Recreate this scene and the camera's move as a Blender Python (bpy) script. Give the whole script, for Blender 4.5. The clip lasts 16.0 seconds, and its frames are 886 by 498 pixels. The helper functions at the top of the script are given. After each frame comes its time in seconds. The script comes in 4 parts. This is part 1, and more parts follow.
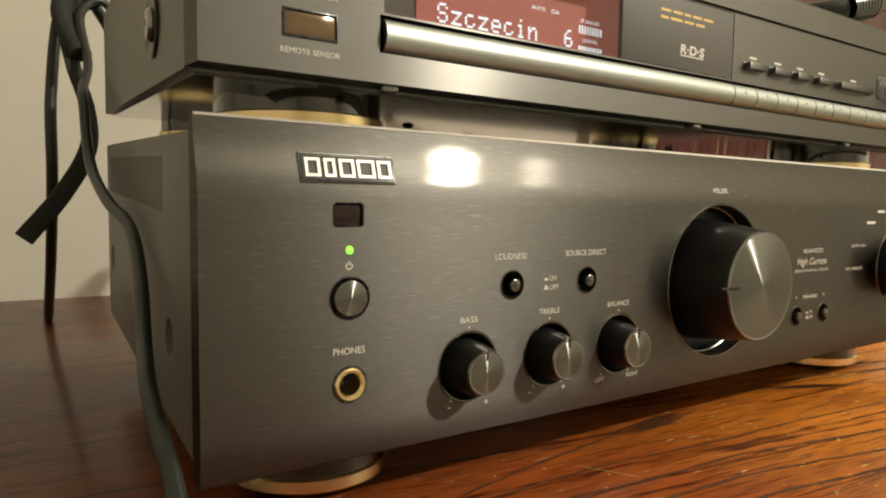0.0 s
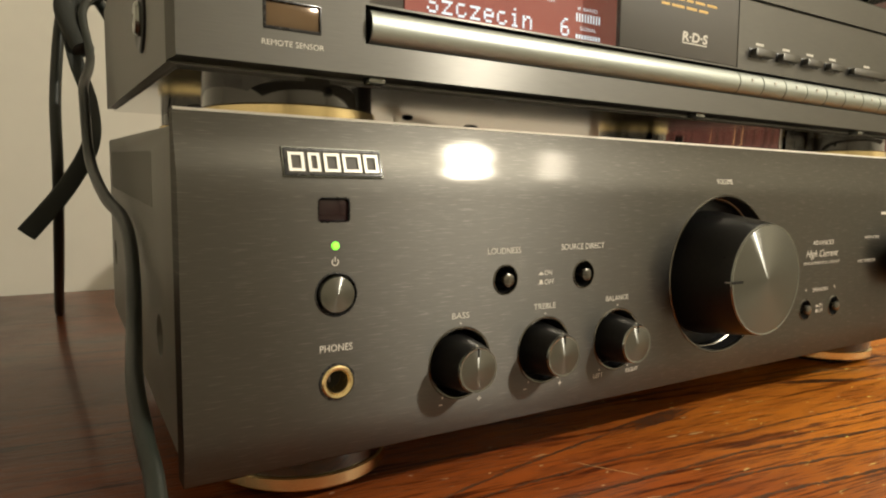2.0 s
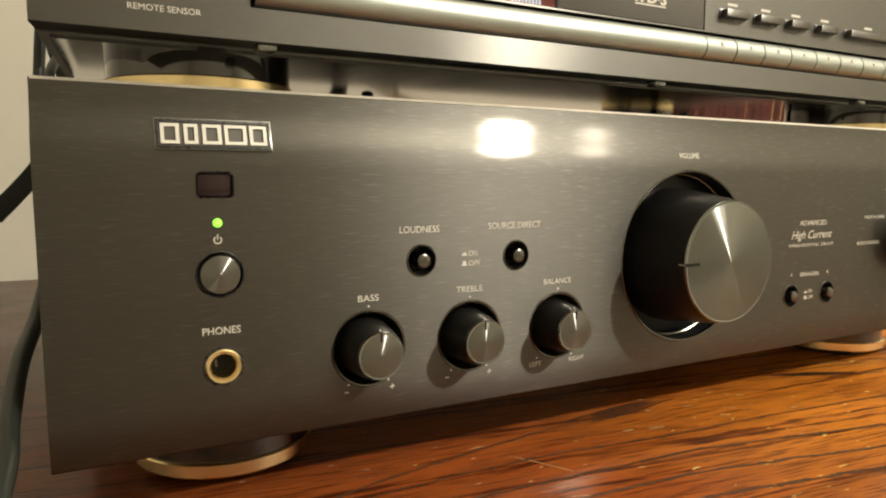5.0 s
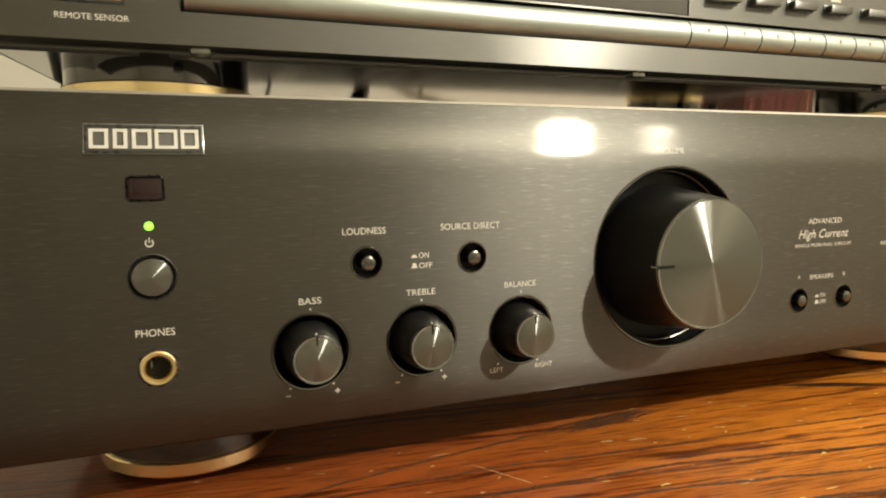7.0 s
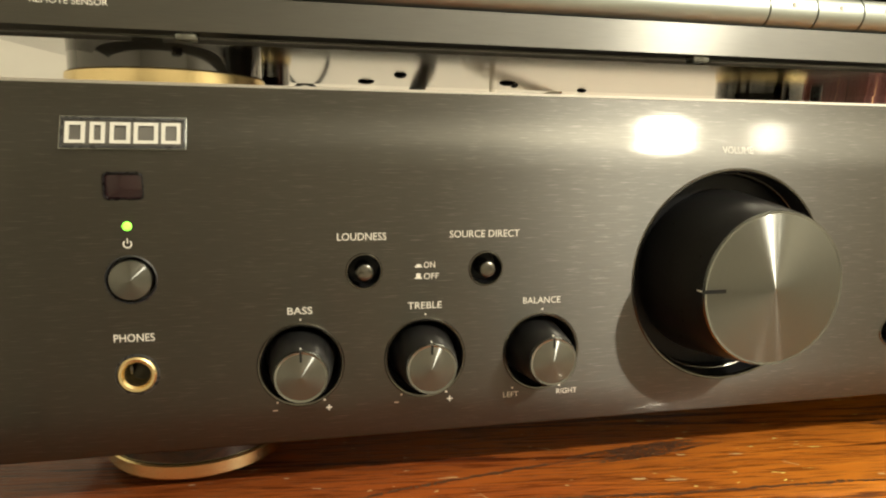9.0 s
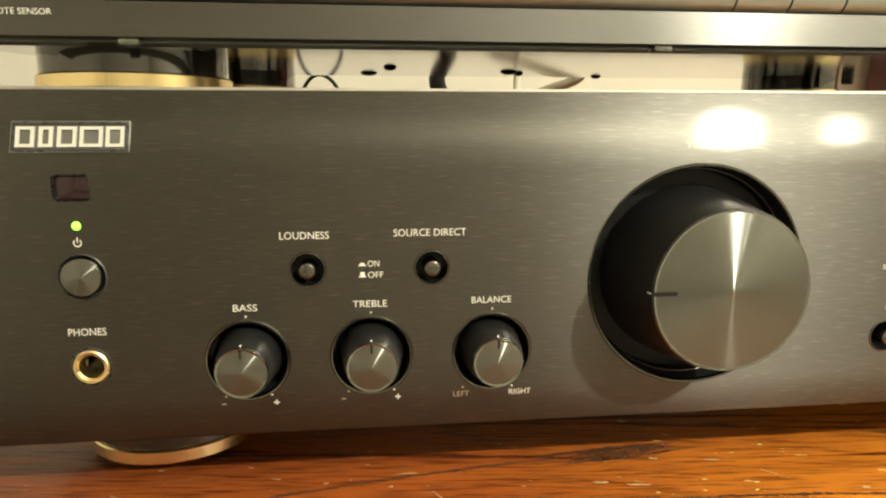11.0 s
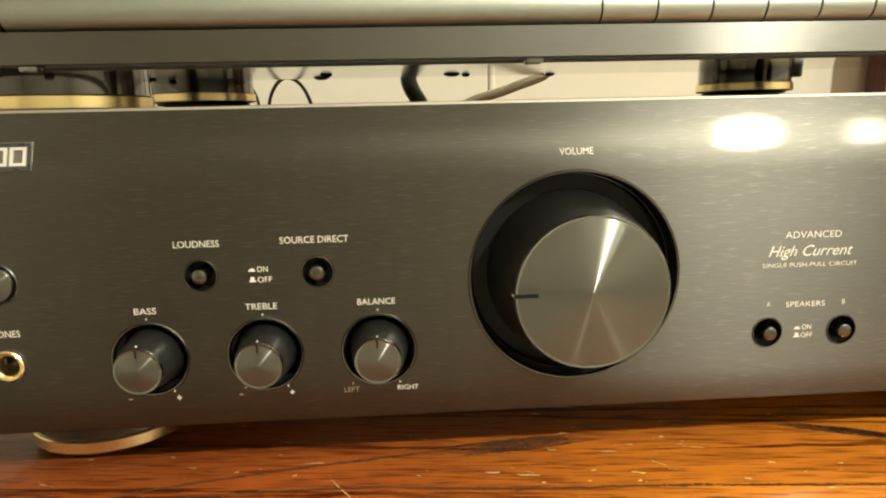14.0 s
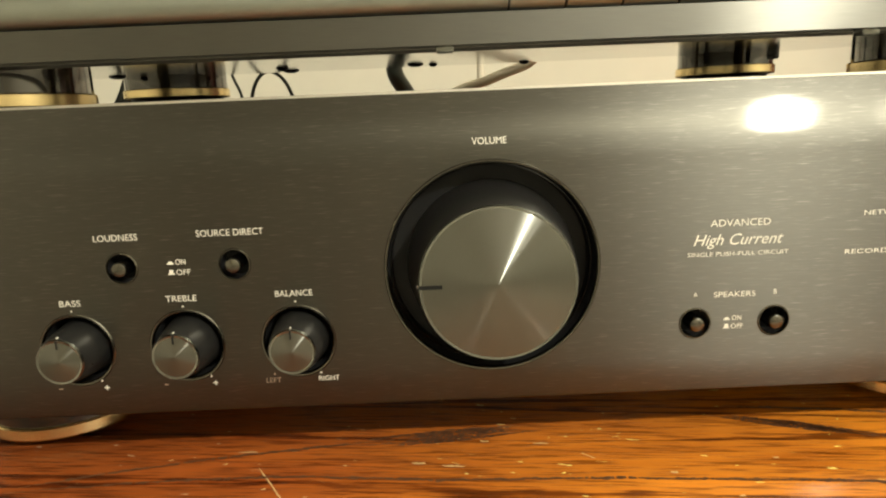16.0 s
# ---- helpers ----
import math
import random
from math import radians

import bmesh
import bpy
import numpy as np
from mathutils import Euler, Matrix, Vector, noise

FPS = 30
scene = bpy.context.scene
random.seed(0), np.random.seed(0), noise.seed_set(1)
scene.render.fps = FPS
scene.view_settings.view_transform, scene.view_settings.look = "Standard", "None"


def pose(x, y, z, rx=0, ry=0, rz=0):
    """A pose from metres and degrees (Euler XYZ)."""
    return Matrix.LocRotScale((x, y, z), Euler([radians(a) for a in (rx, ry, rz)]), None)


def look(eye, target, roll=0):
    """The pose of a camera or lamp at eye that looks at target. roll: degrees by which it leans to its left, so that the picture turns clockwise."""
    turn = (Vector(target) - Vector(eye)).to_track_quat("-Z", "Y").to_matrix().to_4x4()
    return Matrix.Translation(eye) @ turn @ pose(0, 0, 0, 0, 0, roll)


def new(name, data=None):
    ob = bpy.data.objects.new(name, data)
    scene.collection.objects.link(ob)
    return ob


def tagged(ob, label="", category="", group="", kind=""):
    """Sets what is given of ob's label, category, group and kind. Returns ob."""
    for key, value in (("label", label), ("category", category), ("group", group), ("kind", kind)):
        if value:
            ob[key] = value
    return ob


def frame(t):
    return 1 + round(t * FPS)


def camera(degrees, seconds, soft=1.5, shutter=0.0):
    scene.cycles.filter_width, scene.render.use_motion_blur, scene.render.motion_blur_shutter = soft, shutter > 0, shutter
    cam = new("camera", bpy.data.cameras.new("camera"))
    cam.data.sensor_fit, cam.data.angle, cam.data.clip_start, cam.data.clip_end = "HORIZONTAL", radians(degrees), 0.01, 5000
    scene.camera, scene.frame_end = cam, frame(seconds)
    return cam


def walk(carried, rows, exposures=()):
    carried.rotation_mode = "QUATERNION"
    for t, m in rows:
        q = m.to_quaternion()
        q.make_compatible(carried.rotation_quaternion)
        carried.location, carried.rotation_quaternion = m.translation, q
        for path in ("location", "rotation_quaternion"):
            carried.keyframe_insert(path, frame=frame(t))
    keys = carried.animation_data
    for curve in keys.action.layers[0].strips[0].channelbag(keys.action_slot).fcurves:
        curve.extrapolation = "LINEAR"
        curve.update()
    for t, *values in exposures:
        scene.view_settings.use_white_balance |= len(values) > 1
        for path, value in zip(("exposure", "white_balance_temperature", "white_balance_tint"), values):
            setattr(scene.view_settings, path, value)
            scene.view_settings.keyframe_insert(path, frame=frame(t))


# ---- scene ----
cam = camera(69.0, 16.0, soft=2.1)
PATH = [
    (0, (-0.03141, -0.16764, 0.09705), (0.07635, 0.00025, 0.08290), 0.83),
    (0.5, (-0.02918, -0.16651, 0.09639), (0.07775, 0.00179, 0.08086), 0.69),
    (1, (-0.02762, -0.16751, 0.09750), (0.07673, 0.00260, 0.08435), 0.37),
    (1.5, (-0.02727, -0.16821, 0.09660), (0.07573, 0.00266, 0.08266), 0.86),
    (2, (-0.02233, -0.16899, 0.09803), (0.08074, 0.00156, 0.08107), 0.45),
    (2.5, (-0.01983, -0.17006, 0.09815), (0.08156, 0.00136, 0.07980), 0.22),
    (3, (-0.01184, -0.17412, 0.10358), (0.08845, -0.00212, 0.08464), -0.45),
    (3.5, (-0.00368, -0.17708, 0.10340), (0.09344, -0.00346, 0.08283), -0.80),
    (4, (0.00696, -0.18249, 0.10071), (0.10151, -0.00752, 0.07957), -0.44),
    (4.5, (0.01582, -0.17820, 0.09646), (0.10971, -0.00310, 0.07351), -0.29),
    (4.7, (0.01766, -0.17775, 0.09489), (0.11014, -0.00180, 0.07285), -0.12),
    (6.8, (0.05585, -0.19120, 0.09299), (0.12659, -0.00522, 0.07280), -1.14),
    (7, (0.05811, -0.18831, 0.09406), (0.12767, -0.00194, 0.07337), -0.81),
    (7.5, (0.06884, -0.18727, 0.09879), (0.13158, 0.00140, 0.07717), -0.43),
    (8, (0.06922, -0.18466, 0.10232), (0.12623, 0.00563, 0.07909), -1.39),
    (8.5, (0.07803, -0.17980, 0.10206), (0.12626, 0.01259, 0.07638), -0.30),
    (9, (0.08893, -0.17350, 0.10316), (0.13004, 0.01986, 0.07281), 0.63),
    (11.5, (0.12705, -0.17955, 0.10851), (0.14556, 0.01606, 0.07119), -0.67),
    (12, (0.13098, -0.18318, 0.11048), (0.14767, 0.01218, 0.07103), -1.09),
    (12.5, (0.13682, -0.18685, 0.11313), (0.15256, 0.00869, 0.07419), -0.95),
    (13, (0.14450, -0.18817, 0.11305), (0.15781, 0.00749, 0.07378), -1.56),
    (13.5, (0.15233, -0.18807, 0.11370), (0.16436, 0.00758, 0.07401), -1.52),
    (14, (0.16492, -0.19079, 0.11369), (0.17650, 0.00505, 0.07481), -1.30),
    (14.5, (0.17261, -0.19314, 0.11265), (0.18232, 0.00271, 0.07330), -1.69),
    (15, (0.18072, -0.19278, 0.11308), (0.18850, 0.00313, 0.07361), -1.68),
    (15.5, (0.19243, -0.19135, 0.11298), (0.19660, 0.00427, 0.07154), -2.28),
    (16, (0.20154, -0.19169, 0.11277), (0.20194, 0.00396, 0.07130), -2.41),
]
walk(cam, [(t, look(eye, target, roll)) for t, eye, target, roll in PATH],
     exposures=[(0.0, -0.04, 6500, 10), (3.0, -0.02, 6500, 10), (4.7, 0.16, 6500, 10), (7.0, 0.34, 6500, 7), (9.2, 0.57, 6500, 6), (11.5, 0.79, 6500, 2), (16.0, 0.57, 6500, 2)])

# ---------------------------------------------------------------- light
world = bpy.data.worlds.new("world")
world.use_nodes = True
scene.world = world
world.node_tree.nodes["Background"].inputs[0].default_value = (0.9, 0.8, 0.62, 1)
world.node_tree.nodes["Background"].inputs[1].default_value = 0.02


def bulb(name, place, watts, radius):
    lamp = bpy.data.lights.new(name, "POINT")
    lamp.energy, lamp.shadow_soft_size, lamp.color = watts, radius, (1.0, 0.92, 0.77)
    ob = new(name, lamp)
    ob.matrix_world = Matrix.Translation(place)
    return ob


bulb("lamp_bulb", (1.16, -1.25, 1.157), 118, 0.028)
bulb("lamp_bulb", (1.53, -1.25, 1.17), 9, 0.022)


# ---------------------------------------------------------------- materials
def node_mat(name):
    m = bpy.data.materials.new(name)
    m.use_nodes = True
    return m, m.node_tree.nodes, m.node_tree.links, m.node_tree.nodes["Principled BSDF"]


def plain(name, color, rough=0.5, metal=0.0, coat=0.0, grain=0.0, scale=400.0, bump=0.0, emit=0.0):
    m, n, l, b = node_mat(name)
    b.inputs["Base Color"].default_value = (*color, 1)
    b.inputs["Roughness"].default_value = rough
    b.inputs["Metallic"].default_value = metal
    b.inputs["Coat Weight"].default_value = coat
    b.inputs["Coat Roughness"].default_value = 0.08
    if emit:
        b.inputs["Emission Color"].default_value = (*color, 1)
        b.inputs["Emission Strength"].default_value = emit
    if grain or bump:
        tc = n.new("ShaderNodeTexCoord")
        nz = n.new("ShaderNodeTexNoise")
        nz.inputs["Scale"].default_value, nz.inputs["Detail"].default_value = scale, 6
        l.new(tc.outputs["Object"], nz.inputs["Vector"])
        if grain:
            hs = n.new("ShaderNodeMix")
            hs.data_type = "RGBA"
            hs.inputs[6].default_value = (*[c * (1 - grain) for c in color], 1)
            hs.inputs[7].default_value = (*[min(1, c * (1 + grain)) for c in color], 1)
            l.new(nz.outputs["Fac"], hs.inputs[0])
            l.new(hs.outputs[2], b.inputs["Base Color"])
            mr = n.new("ShaderNodeMapRange")
            mr.inputs[3].default_value, mr.inputs[4].default_value = rough * 0.8, min(1, rough * 1.2)
            l.new(nz.outputs["Fac"], mr.inputs[0])
            l.new(mr.outputs[0], b.inputs["Roughness"])
        if bump:
            bp = n.new("ShaderNodeBump")
            bp.inputs["Strength"].default_value, bp.inputs["Distance"].default_value = bump, 0.0005
            l.new(nz.outputs["Fac"], bp.inputs["Height"])
            l.new(bp.outputs[0], b.inputs["Normal"])
    return m


def gloss(n, l, color, rough, aniso, tangent, normal):
    """One gloss lobe; its narrow way lies along the tangent."""
    g = n.new("ShaderNodeBsdfAnisotropic")
    g.distribution = "BECKMANN"
    g.inputs["Anisotropy"].default_value = aniso
    if isinstance(color, tuple):
        g.inputs["Color"].default_value = (*color, 1)
    else:
        l.new(color, g.inputs["Color"])
    if isinstance(rough, float):
        g.inputs["Roughness"].default_value = rough
    else:
        l.new(rough, g.inputs["Roughness"])
    l.new(tangent, g.inputs["Tangent"])
    l.new(normal, g.inputs["Normal"])
    return g.outputs[0]


def brushed(name, color, sharp=0.17, broad=0.42, share=0.5, aniso=0.7, wide=0.42, vary=0.5, lines=6500.0, length=60.0, bump=0.04, glints=0.0, tight=1.0):
    """Metal drawn along x: a tight gloss over a satin one, both spreading across the lines."""
    m, n, l, b = node_mat(name)
    n.remove(b)
    tan = n.new("ShaderNodeCombineXYZ")
    tan.inputs[0].default_value = 1.0
    tc = n.new("ShaderNodeTexCoord")

    def lines_at(sx, sz, detail):
        mp = n.new("ShaderNodeMapping")
        mp.inputs["Scale"].default_value = (sx, 1.0, sz)
        l.new(tc.outputs["Object"], mp.inputs[0])
        z = n.new("ShaderNodeTexNoise")
        z.inputs["Scale"].default_value, z.inputs["Detail"].default_value, z.inputs["Roughness"].default_value = 1.0, detail, 0.55
        l.new(mp.outputs[0], z.inputs["Vector"])
        return z.outputs["Fac"]

    fine, coarse = lines_at(length, lines, 2), lines_at(length, lines * 0.3, 1)
    mix = n.new("ShaderNodeMix")
    mix.data_type = "RGBA"
    mix.inputs[6].default_value = (*[c * (1 - vary) for c in color], 1)
    mix.inputs[7].default_value = (*[c * (1 + vary) for c in color], 1)
    l.new(fine, mix.inputs[0])
    bp = n.new("ShaderNodeBump")
    bp.inputs["Strength"].default_value, bp.inputs["Distance"].default_value = bump, 0.0002
    l.new(coarse, bp.inputs["Height"])
    smear = n.new("ShaderNodeTexNoise")
    smear.inputs["Scale"].default_value, smear.inputs["Detail"].default_value = 35.0, 4
    l.new(tc.outputs["Object"], smear.inputs["Vector"])
    mr = n.new("ShaderNodeMapRange")
    mr.inputs[3].default_value, mr.inputs[4].default_value = sharp * 0.85, sharp * 1.15
    l.new(smear.outputs["Fac"], mr.inputs[0])
    mx = n.new("ShaderNodeMixShader")
    glint = n.new("ShaderNodeMapRange")
    glint.inputs[1].default_value, glint.inputs[2].default_value = 0.58, 0.76
    glint.inputs[3].default_value, glint.inputs[4].default_value = share * (1 - 0.1 * glints), min(share * (1 + 2.2 * glints), 0.95)
    l.new(lines_at(130.0, 4200.0, 3), glint.inputs[0])
    l.new(glint.outputs[0], mx.inputs[0])
    core = n.new("ShaderNodeMix")
    core.data_type, core.blend_type, core.inputs[0].default_value = "RGBA", "MULTIPLY", 1.0
    core.inputs[7].default_value = (tight, tight, tight, 1)
    l.new(mix.outputs[2], core.inputs[6])
    l.new(gloss(n, l, core.outputs[2], mr.outputs[0], aniso, tan.outputs[0], bp.outputs[0]), mx.inputs[1])
    l.new(gloss(n, l, mix.outputs[2], broad, wide, tan.outputs[0], bp.outputs[0]), mx.inputs[2])
    l.new(mx.outputs[0], n["Material Output"].inputs[0])
    return m


def spun(name, color, sharp=0.2, broad=0.4, share=0.4):
    """Metal turned on a lathe: fine rings round the knob's axis."""
    m, n, l, b = node_mat(name)
    n.remove(b)
    tc = n.new("ShaderNodeTexCoord")
    cr = n.new("ShaderNodeVectorMath")
    cr.operation = "CROSS_PRODUCT"
    cr.inputs[1].default_value = (0, 1, 0)
    l.new(tc.outputs["Object"], cr.inputs[0])
    ln = n.new("ShaderNodeVectorMath")
    ln.operation = "LENGTH"
    l.new(cr.outputs[0], ln.inputs[0])
    nz = n.new("ShaderNodeTexNoise")
    nz.noise_dimensions = "1D"
    nz.inputs["Scale"].default_value, nz.inputs["Detail"].default_value = 7000.0, 2
    l.new(ln.outputs["Value"], nz.inputs["W"])
    mix = n.new("ShaderNodeMix")
    mix.data_type = "RGBA"
    mix.inputs[6].default_value = (*[c * 0.75 for c in color], 1)
    mix.inputs[7].default_value = (*[c * 1.25 for c in color], 1)
    l.new(nz.outputs["Fac"], mix.inputs[0])
    # the tool's grooves are saw-toothed, facing outwards
    flat = n.new("ShaderNodeVectorMath")
    flat.operation, flat.inputs[1].default_value = "MULTIPLY", (1, 0, 1)
    l.new(tc.outputs["Object"], flat.inputs[0])
    out = n.new("ShaderNodeVectorMath")
    out.operation = "NORMALIZE"
    l.new(flat.outputs[0], out.inputs[0])
    bent = n.new("ShaderNodeVectorMath")
    bent.operation, bent.inputs[1].default_value = "MULTIPLY_ADD", (0.13, 0.13, 0.13)
    l.new(out.outputs[0], bent.inputs[0])
    l.new(tc.outputs["Normal"], bent.inputs[2])
    unit = n.new("ShaderNodeVectorMath")
    unit.operation = "NORMALIZE"
    l.new(bent.outputs[0], unit.inputs[0])
    mx = n.new("ShaderNodeMixShader")
    mx.inputs[0].default_value = share
    l.new(gloss(n, l, mix.outputs[2], sharp, 0.82, cr.outputs[0], unit.outputs[0]), mx.inputs[1])
    l.new(gloss(n, l, mix.outputs[2], broad, 0.66, cr.outputs[0], unit.outputs[0]), mx.inputs[2])
    l.new(mx.outputs[0], n["Material Output"].inputs[0])
    return m


def wood(name, light, dark, rough=0.24, with_light_fade=True):
    """Lacquered open-grained wood, the grain along x."""
    m, n, l, b = node_mat(name)
    tc = n.new("ShaderNodeTexCoord")

    def noise_at(scale, sx, sy, detail, rot=0.0, dist=0.0):
        mp = n.new("ShaderNodeMapping")
        turn = n.new("ShaderNodeMapping")
        turn.inputs["Rotation"].default_value = (0, 0, rot)
        mp.inputs["Scale"].default_value = (sx, sy, 1)
        l.new(tc.outputs["Object"], turn.inputs[0])
        l.new(turn.outputs[0], mp.inputs[0])
        z = n.new("ShaderNodeTexNoise")
        z.inputs["Scale"].default_value, z.inputs["Detail"].default_value, z.inputs["Distortion"].default_value = scale, detail, dist
        l.new(mp.outputs[0], z.inputs["Vector"])
        return z

    def ramp(src, *stops):
        r = n.new("ShaderNodeValToRGB")
        r.color_ramp.elements[0].position, r.color_ramp.elements[0].color = stops[0][0], (*stops[0][1], 1)
        r.color_ramp.elements[1].position, r.color_ramp.elements[1].color = stops[-1][0], (*stops[-1][1], 1)
        for p, c in stops[1:-1]:
            r.color_ramp.elements.new(p).color = (*c, 1)
        l.new(src, r.inputs[0])
        return r

    def over(a, bcol, fac, mode="MULTIPLY"):
        x = n.new("ShaderNodeMix")
        x.data_type, x.blend_type = "RGBA", mode
        x.inputs[0].default_value = fac if isinstance(fac, float) else 1.0
        if not isinstance(fac, float):
            l.new(fac, x.inputs[0])
        l.new(a, x.inputs[6])
        if isinstance(bcol, tuple):
            x.inputs[7].default_value = (*bcol, 1)
        else:
            l.new(bcol, x.inputs[7])
        return x.outputs[2]

    mid = tuple((a + c) / 2 for a, c in zip(light, dark))
    base = ramp(noise_at(1, 6, 70, 6, 0.10, 0.8).outputs["Fac"], (0.3, mid), (0.5, light), (0.72, tuple(1.15 * c for c in light)))
    line = n.new("ShaderNodeMath")
    line.operation, line.inputs[1].default_value = "SUBTRACT", 0.5
    l.new(noise_at(1, 1.6, 52, 2.5, 0.10, 0.35).outputs["Fac"], line.inputs[0])
    near = n.new("ShaderNodeMath")
    near.operation = "ABSOLUTE"
    l.new(line.outputs[0], near.inputs[0])
    wob = n.new("ShaderNodeMath")
    wob.operation, wob.inputs[1].default_value = "MULTIPLY_ADD", 0.06
    l.new(noise_at(1, 60, 420, 5, 0.10).outputs["Fac"], wob.inputs[0])
    l.new(near.outputs[0], wob.inputs[2])
    streak = ramp(wob.outputs[0], (0.032, (0.26, 0.2, 0.19)), (0.039, (0.5, 0.42, 0.4)), (0.047, (1, 1, 1)))
    patch = ramp(noise_at(1, 9, 55, 5, 0.12, 0.5).outputs["Fac"], (0.25, (0.3, 0.22, 0.2)), (0.31, (0.8, 0.74, 0.72)), (0.37, (1, 1, 1)))
    pores = ramp(noise_at(1, 60, 1100, 4, 0.10).outputs["Fac"], (0.40, (0.3, 0.23, 0.2)), (0.5, (1, 1, 1)), (0.6, (1.1, 1.08, 1.05)))
    col = over(over(over(base.outputs[0], streak.outputs[0], 1.0), patch.outputs[0], 1.0), pores.outputs[0], 0.7)
    nick = ramp(noise_at(1, 120, 480, 3, 0.15, 0.6).outputs["Fac"], (0.70, (0, 0, 0)), (0.73, (1, 1, 1)), (0.8, (1, 1, 1)))
    col = over(col, (0.62, 0.42, 0.22), nick.outputs[0], "MIX")
    # light falloff painted into the wood: dark on the left, bright on the right
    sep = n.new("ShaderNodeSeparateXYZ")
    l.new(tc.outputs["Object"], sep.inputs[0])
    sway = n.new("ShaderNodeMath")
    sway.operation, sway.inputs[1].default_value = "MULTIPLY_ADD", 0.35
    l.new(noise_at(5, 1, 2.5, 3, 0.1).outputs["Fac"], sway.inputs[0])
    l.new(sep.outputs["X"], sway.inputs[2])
    light_fade = ramp(sway.outputs[0], (0.12, (0.27, 0.3, 0.5)), (0.3, (0.88, 0.88, 0.95)), (0.5, (1.7, 2.4, 1.25)))
    col = over(col, light_fade.outputs[0], 1.0 if with_light_fade else 0.0)
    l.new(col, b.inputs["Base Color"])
    b.inputs["Coat Weight"].default_value, b.inputs["Coat Roughness"].default_value = 0.32, 0.13
    b.inputs["Specular IOR Level"].default_value = 0.14
    smear = noise_at(14, 1, 1, 4)
    mr = n.new("ShaderNodeMapRange")
    mr.inputs[3].default_value, mr.inputs[4].default_value = rough, rough + 0.25
    l.new(smear.outputs["Fac"], mr.inputs[0])
    l.new(mr.outputs[0], b.inputs["Roughness"])
    bp = n.new("ShaderNodeBump")
    bp.inputs["Strength"].default_value, bp.inputs["Distance"].default_value = 0.35, 0.0004
    l.new(pores.outputs[0], bp.inputs["Height"])
    l.new(bp.outputs[0], b.inputs["Normal"])
    return m


def glass_pane(name, tint):
    """A thin smoked pane: clear but for its tint and its gloss."""
    m, n, l, b = node_mat(name)
    n.remove(b)
    tr = n.new("ShaderNodeBsdfTransparent")
    tr.inputs[0].default_value = (*tint, 1)
    gl = n.new("ShaderNodeBsdfGlossy")
    gl.inputs["Roughness"].default_value = 0.12
    lw = n.new("ShaderNodeLayerWeight")
    pw = n.new("ShaderNodeMath")
    pw.operation, pw.inputs[1].default_value = "POWER", 4.0
    l.new(lw.outputs["Facing"], pw.inputs[0])
    fr = n.new("ShaderNodeMath")
    fr.operation, fr.inputs[1].default_value, fr.inputs[2].default_value = "MULTIPLY_ADD", 0.6, 0.04
    l.new(pw.outputs[0], fr.inputs[0])
    mx = n.new("ShaderNodeMixShader")
    l.new(fr.outputs[0], mx.inputs[0])
    l.new(tr.outputs[0], mx.inputs[1])
    l.new(gl.outputs[0], mx.inputs[2])
    l.new(mx.outputs[0], n["Material Output"].inputs[0])
    return m


M_PANEL = brushed("brushed_gunmetal", (0.212, 0.204, 0.184), sharp=0.172, broad=0.47, share=0.38, aniso=0.58, wide=0.5, vary=0.14, glints=0.5, bump=0.14, tight=0.33)
M_TUNER = brushed("satin_grey_metal", (0.152, 0.148, 0.136), sharp=0.34, broad=0.55, aniso=0.6, wide=0.3, vary=0.15, lines=5000, length=120, bump=0.04)
M_BAR = brushed("satin_bar_metal", (0.39, 0.415, 0.38), sharp=0.38, broad=0.6, aniso=0.2, wide=0.1, vary=0.08, lines=2500, length=300, bump=0.01)
M_COVER = plain("black_painted_steel", (0.145, 0.14, 0.118), 0.42, 0.0, 0.0, 0.25, 900, 0.25)
M_ZINC = plain("galvanised_steel", (0.38, 0.37, 0.36), 0.09, 1.0, 0, 0.06, 60)
M_BLACK = plain("black_plastic", (0.025, 0.025, 0.026), 0.28, 0.0, 0.3, 0.2, 500)
M_DEEP = plain("matt_black_plastic", (0.010, 0.010, 0.0105), 0.3)
M_DEEP.node_tree.nodes["Principled BSDF"].inputs["Specular IOR Level"].default_value = 0.18
M_SKIRT = plain("black_anodised_skirt", (0.03, 0.029, 0.028), 0.3, 0.6, 0.0, 0.15, 700)
M_SPUN = spun("spun_dark_aluminium", (0.22, 0.22, 0.202), sharp=0.23, broad=0.35, share=0.5)
M_RIM = plain("polished_rim", (0.3, 0.31, 0.29), 0.2, 1.0)
M_EDGE = plain("edge_highlight_metal", (0.85, 0.81, 0.73), 0.42, 1.0)
M_RIMDARK = plain("dark_rim", (0.16, 0.15, 0.13), 0.25, 1.0)
M_GOLD = plain("gold_plated_ring", (1.0, 0.79, 0.42), 0.24, 1.0, 0, 0.02, 300)
M_FOOT = plain("black_gloss_foot", (0.07, 0.066, 0.06), 0.06, 0.85, 1.0)
M_RUBBER = plain("black_rubber", (0.02, 0.02, 0.02), 0.8)
M_INK = plain("pale_grey_ink", (0.66, 0.63, 0.56), 0.6)
M_YELLOW = plain("ochre_ink", (0.75, 0.5, 0.16), 0.6)
M_SILVER = plain("satin_silver", (0.6, 0.58, 0.52), 0.4, 0.3)
M_IR = plain("smoked_red_window", (0.016, 0.005, 0.006), 0.14, 0.0, 0.2)
M_SENSOR = plain("amber_smoked_window", (0.16, 0.1, 0.05), 0.12, 0.3, 0.8)
M_LED = plain("green_led", (0.25, 0.9, 0.06), 0.4, emit=1.5)
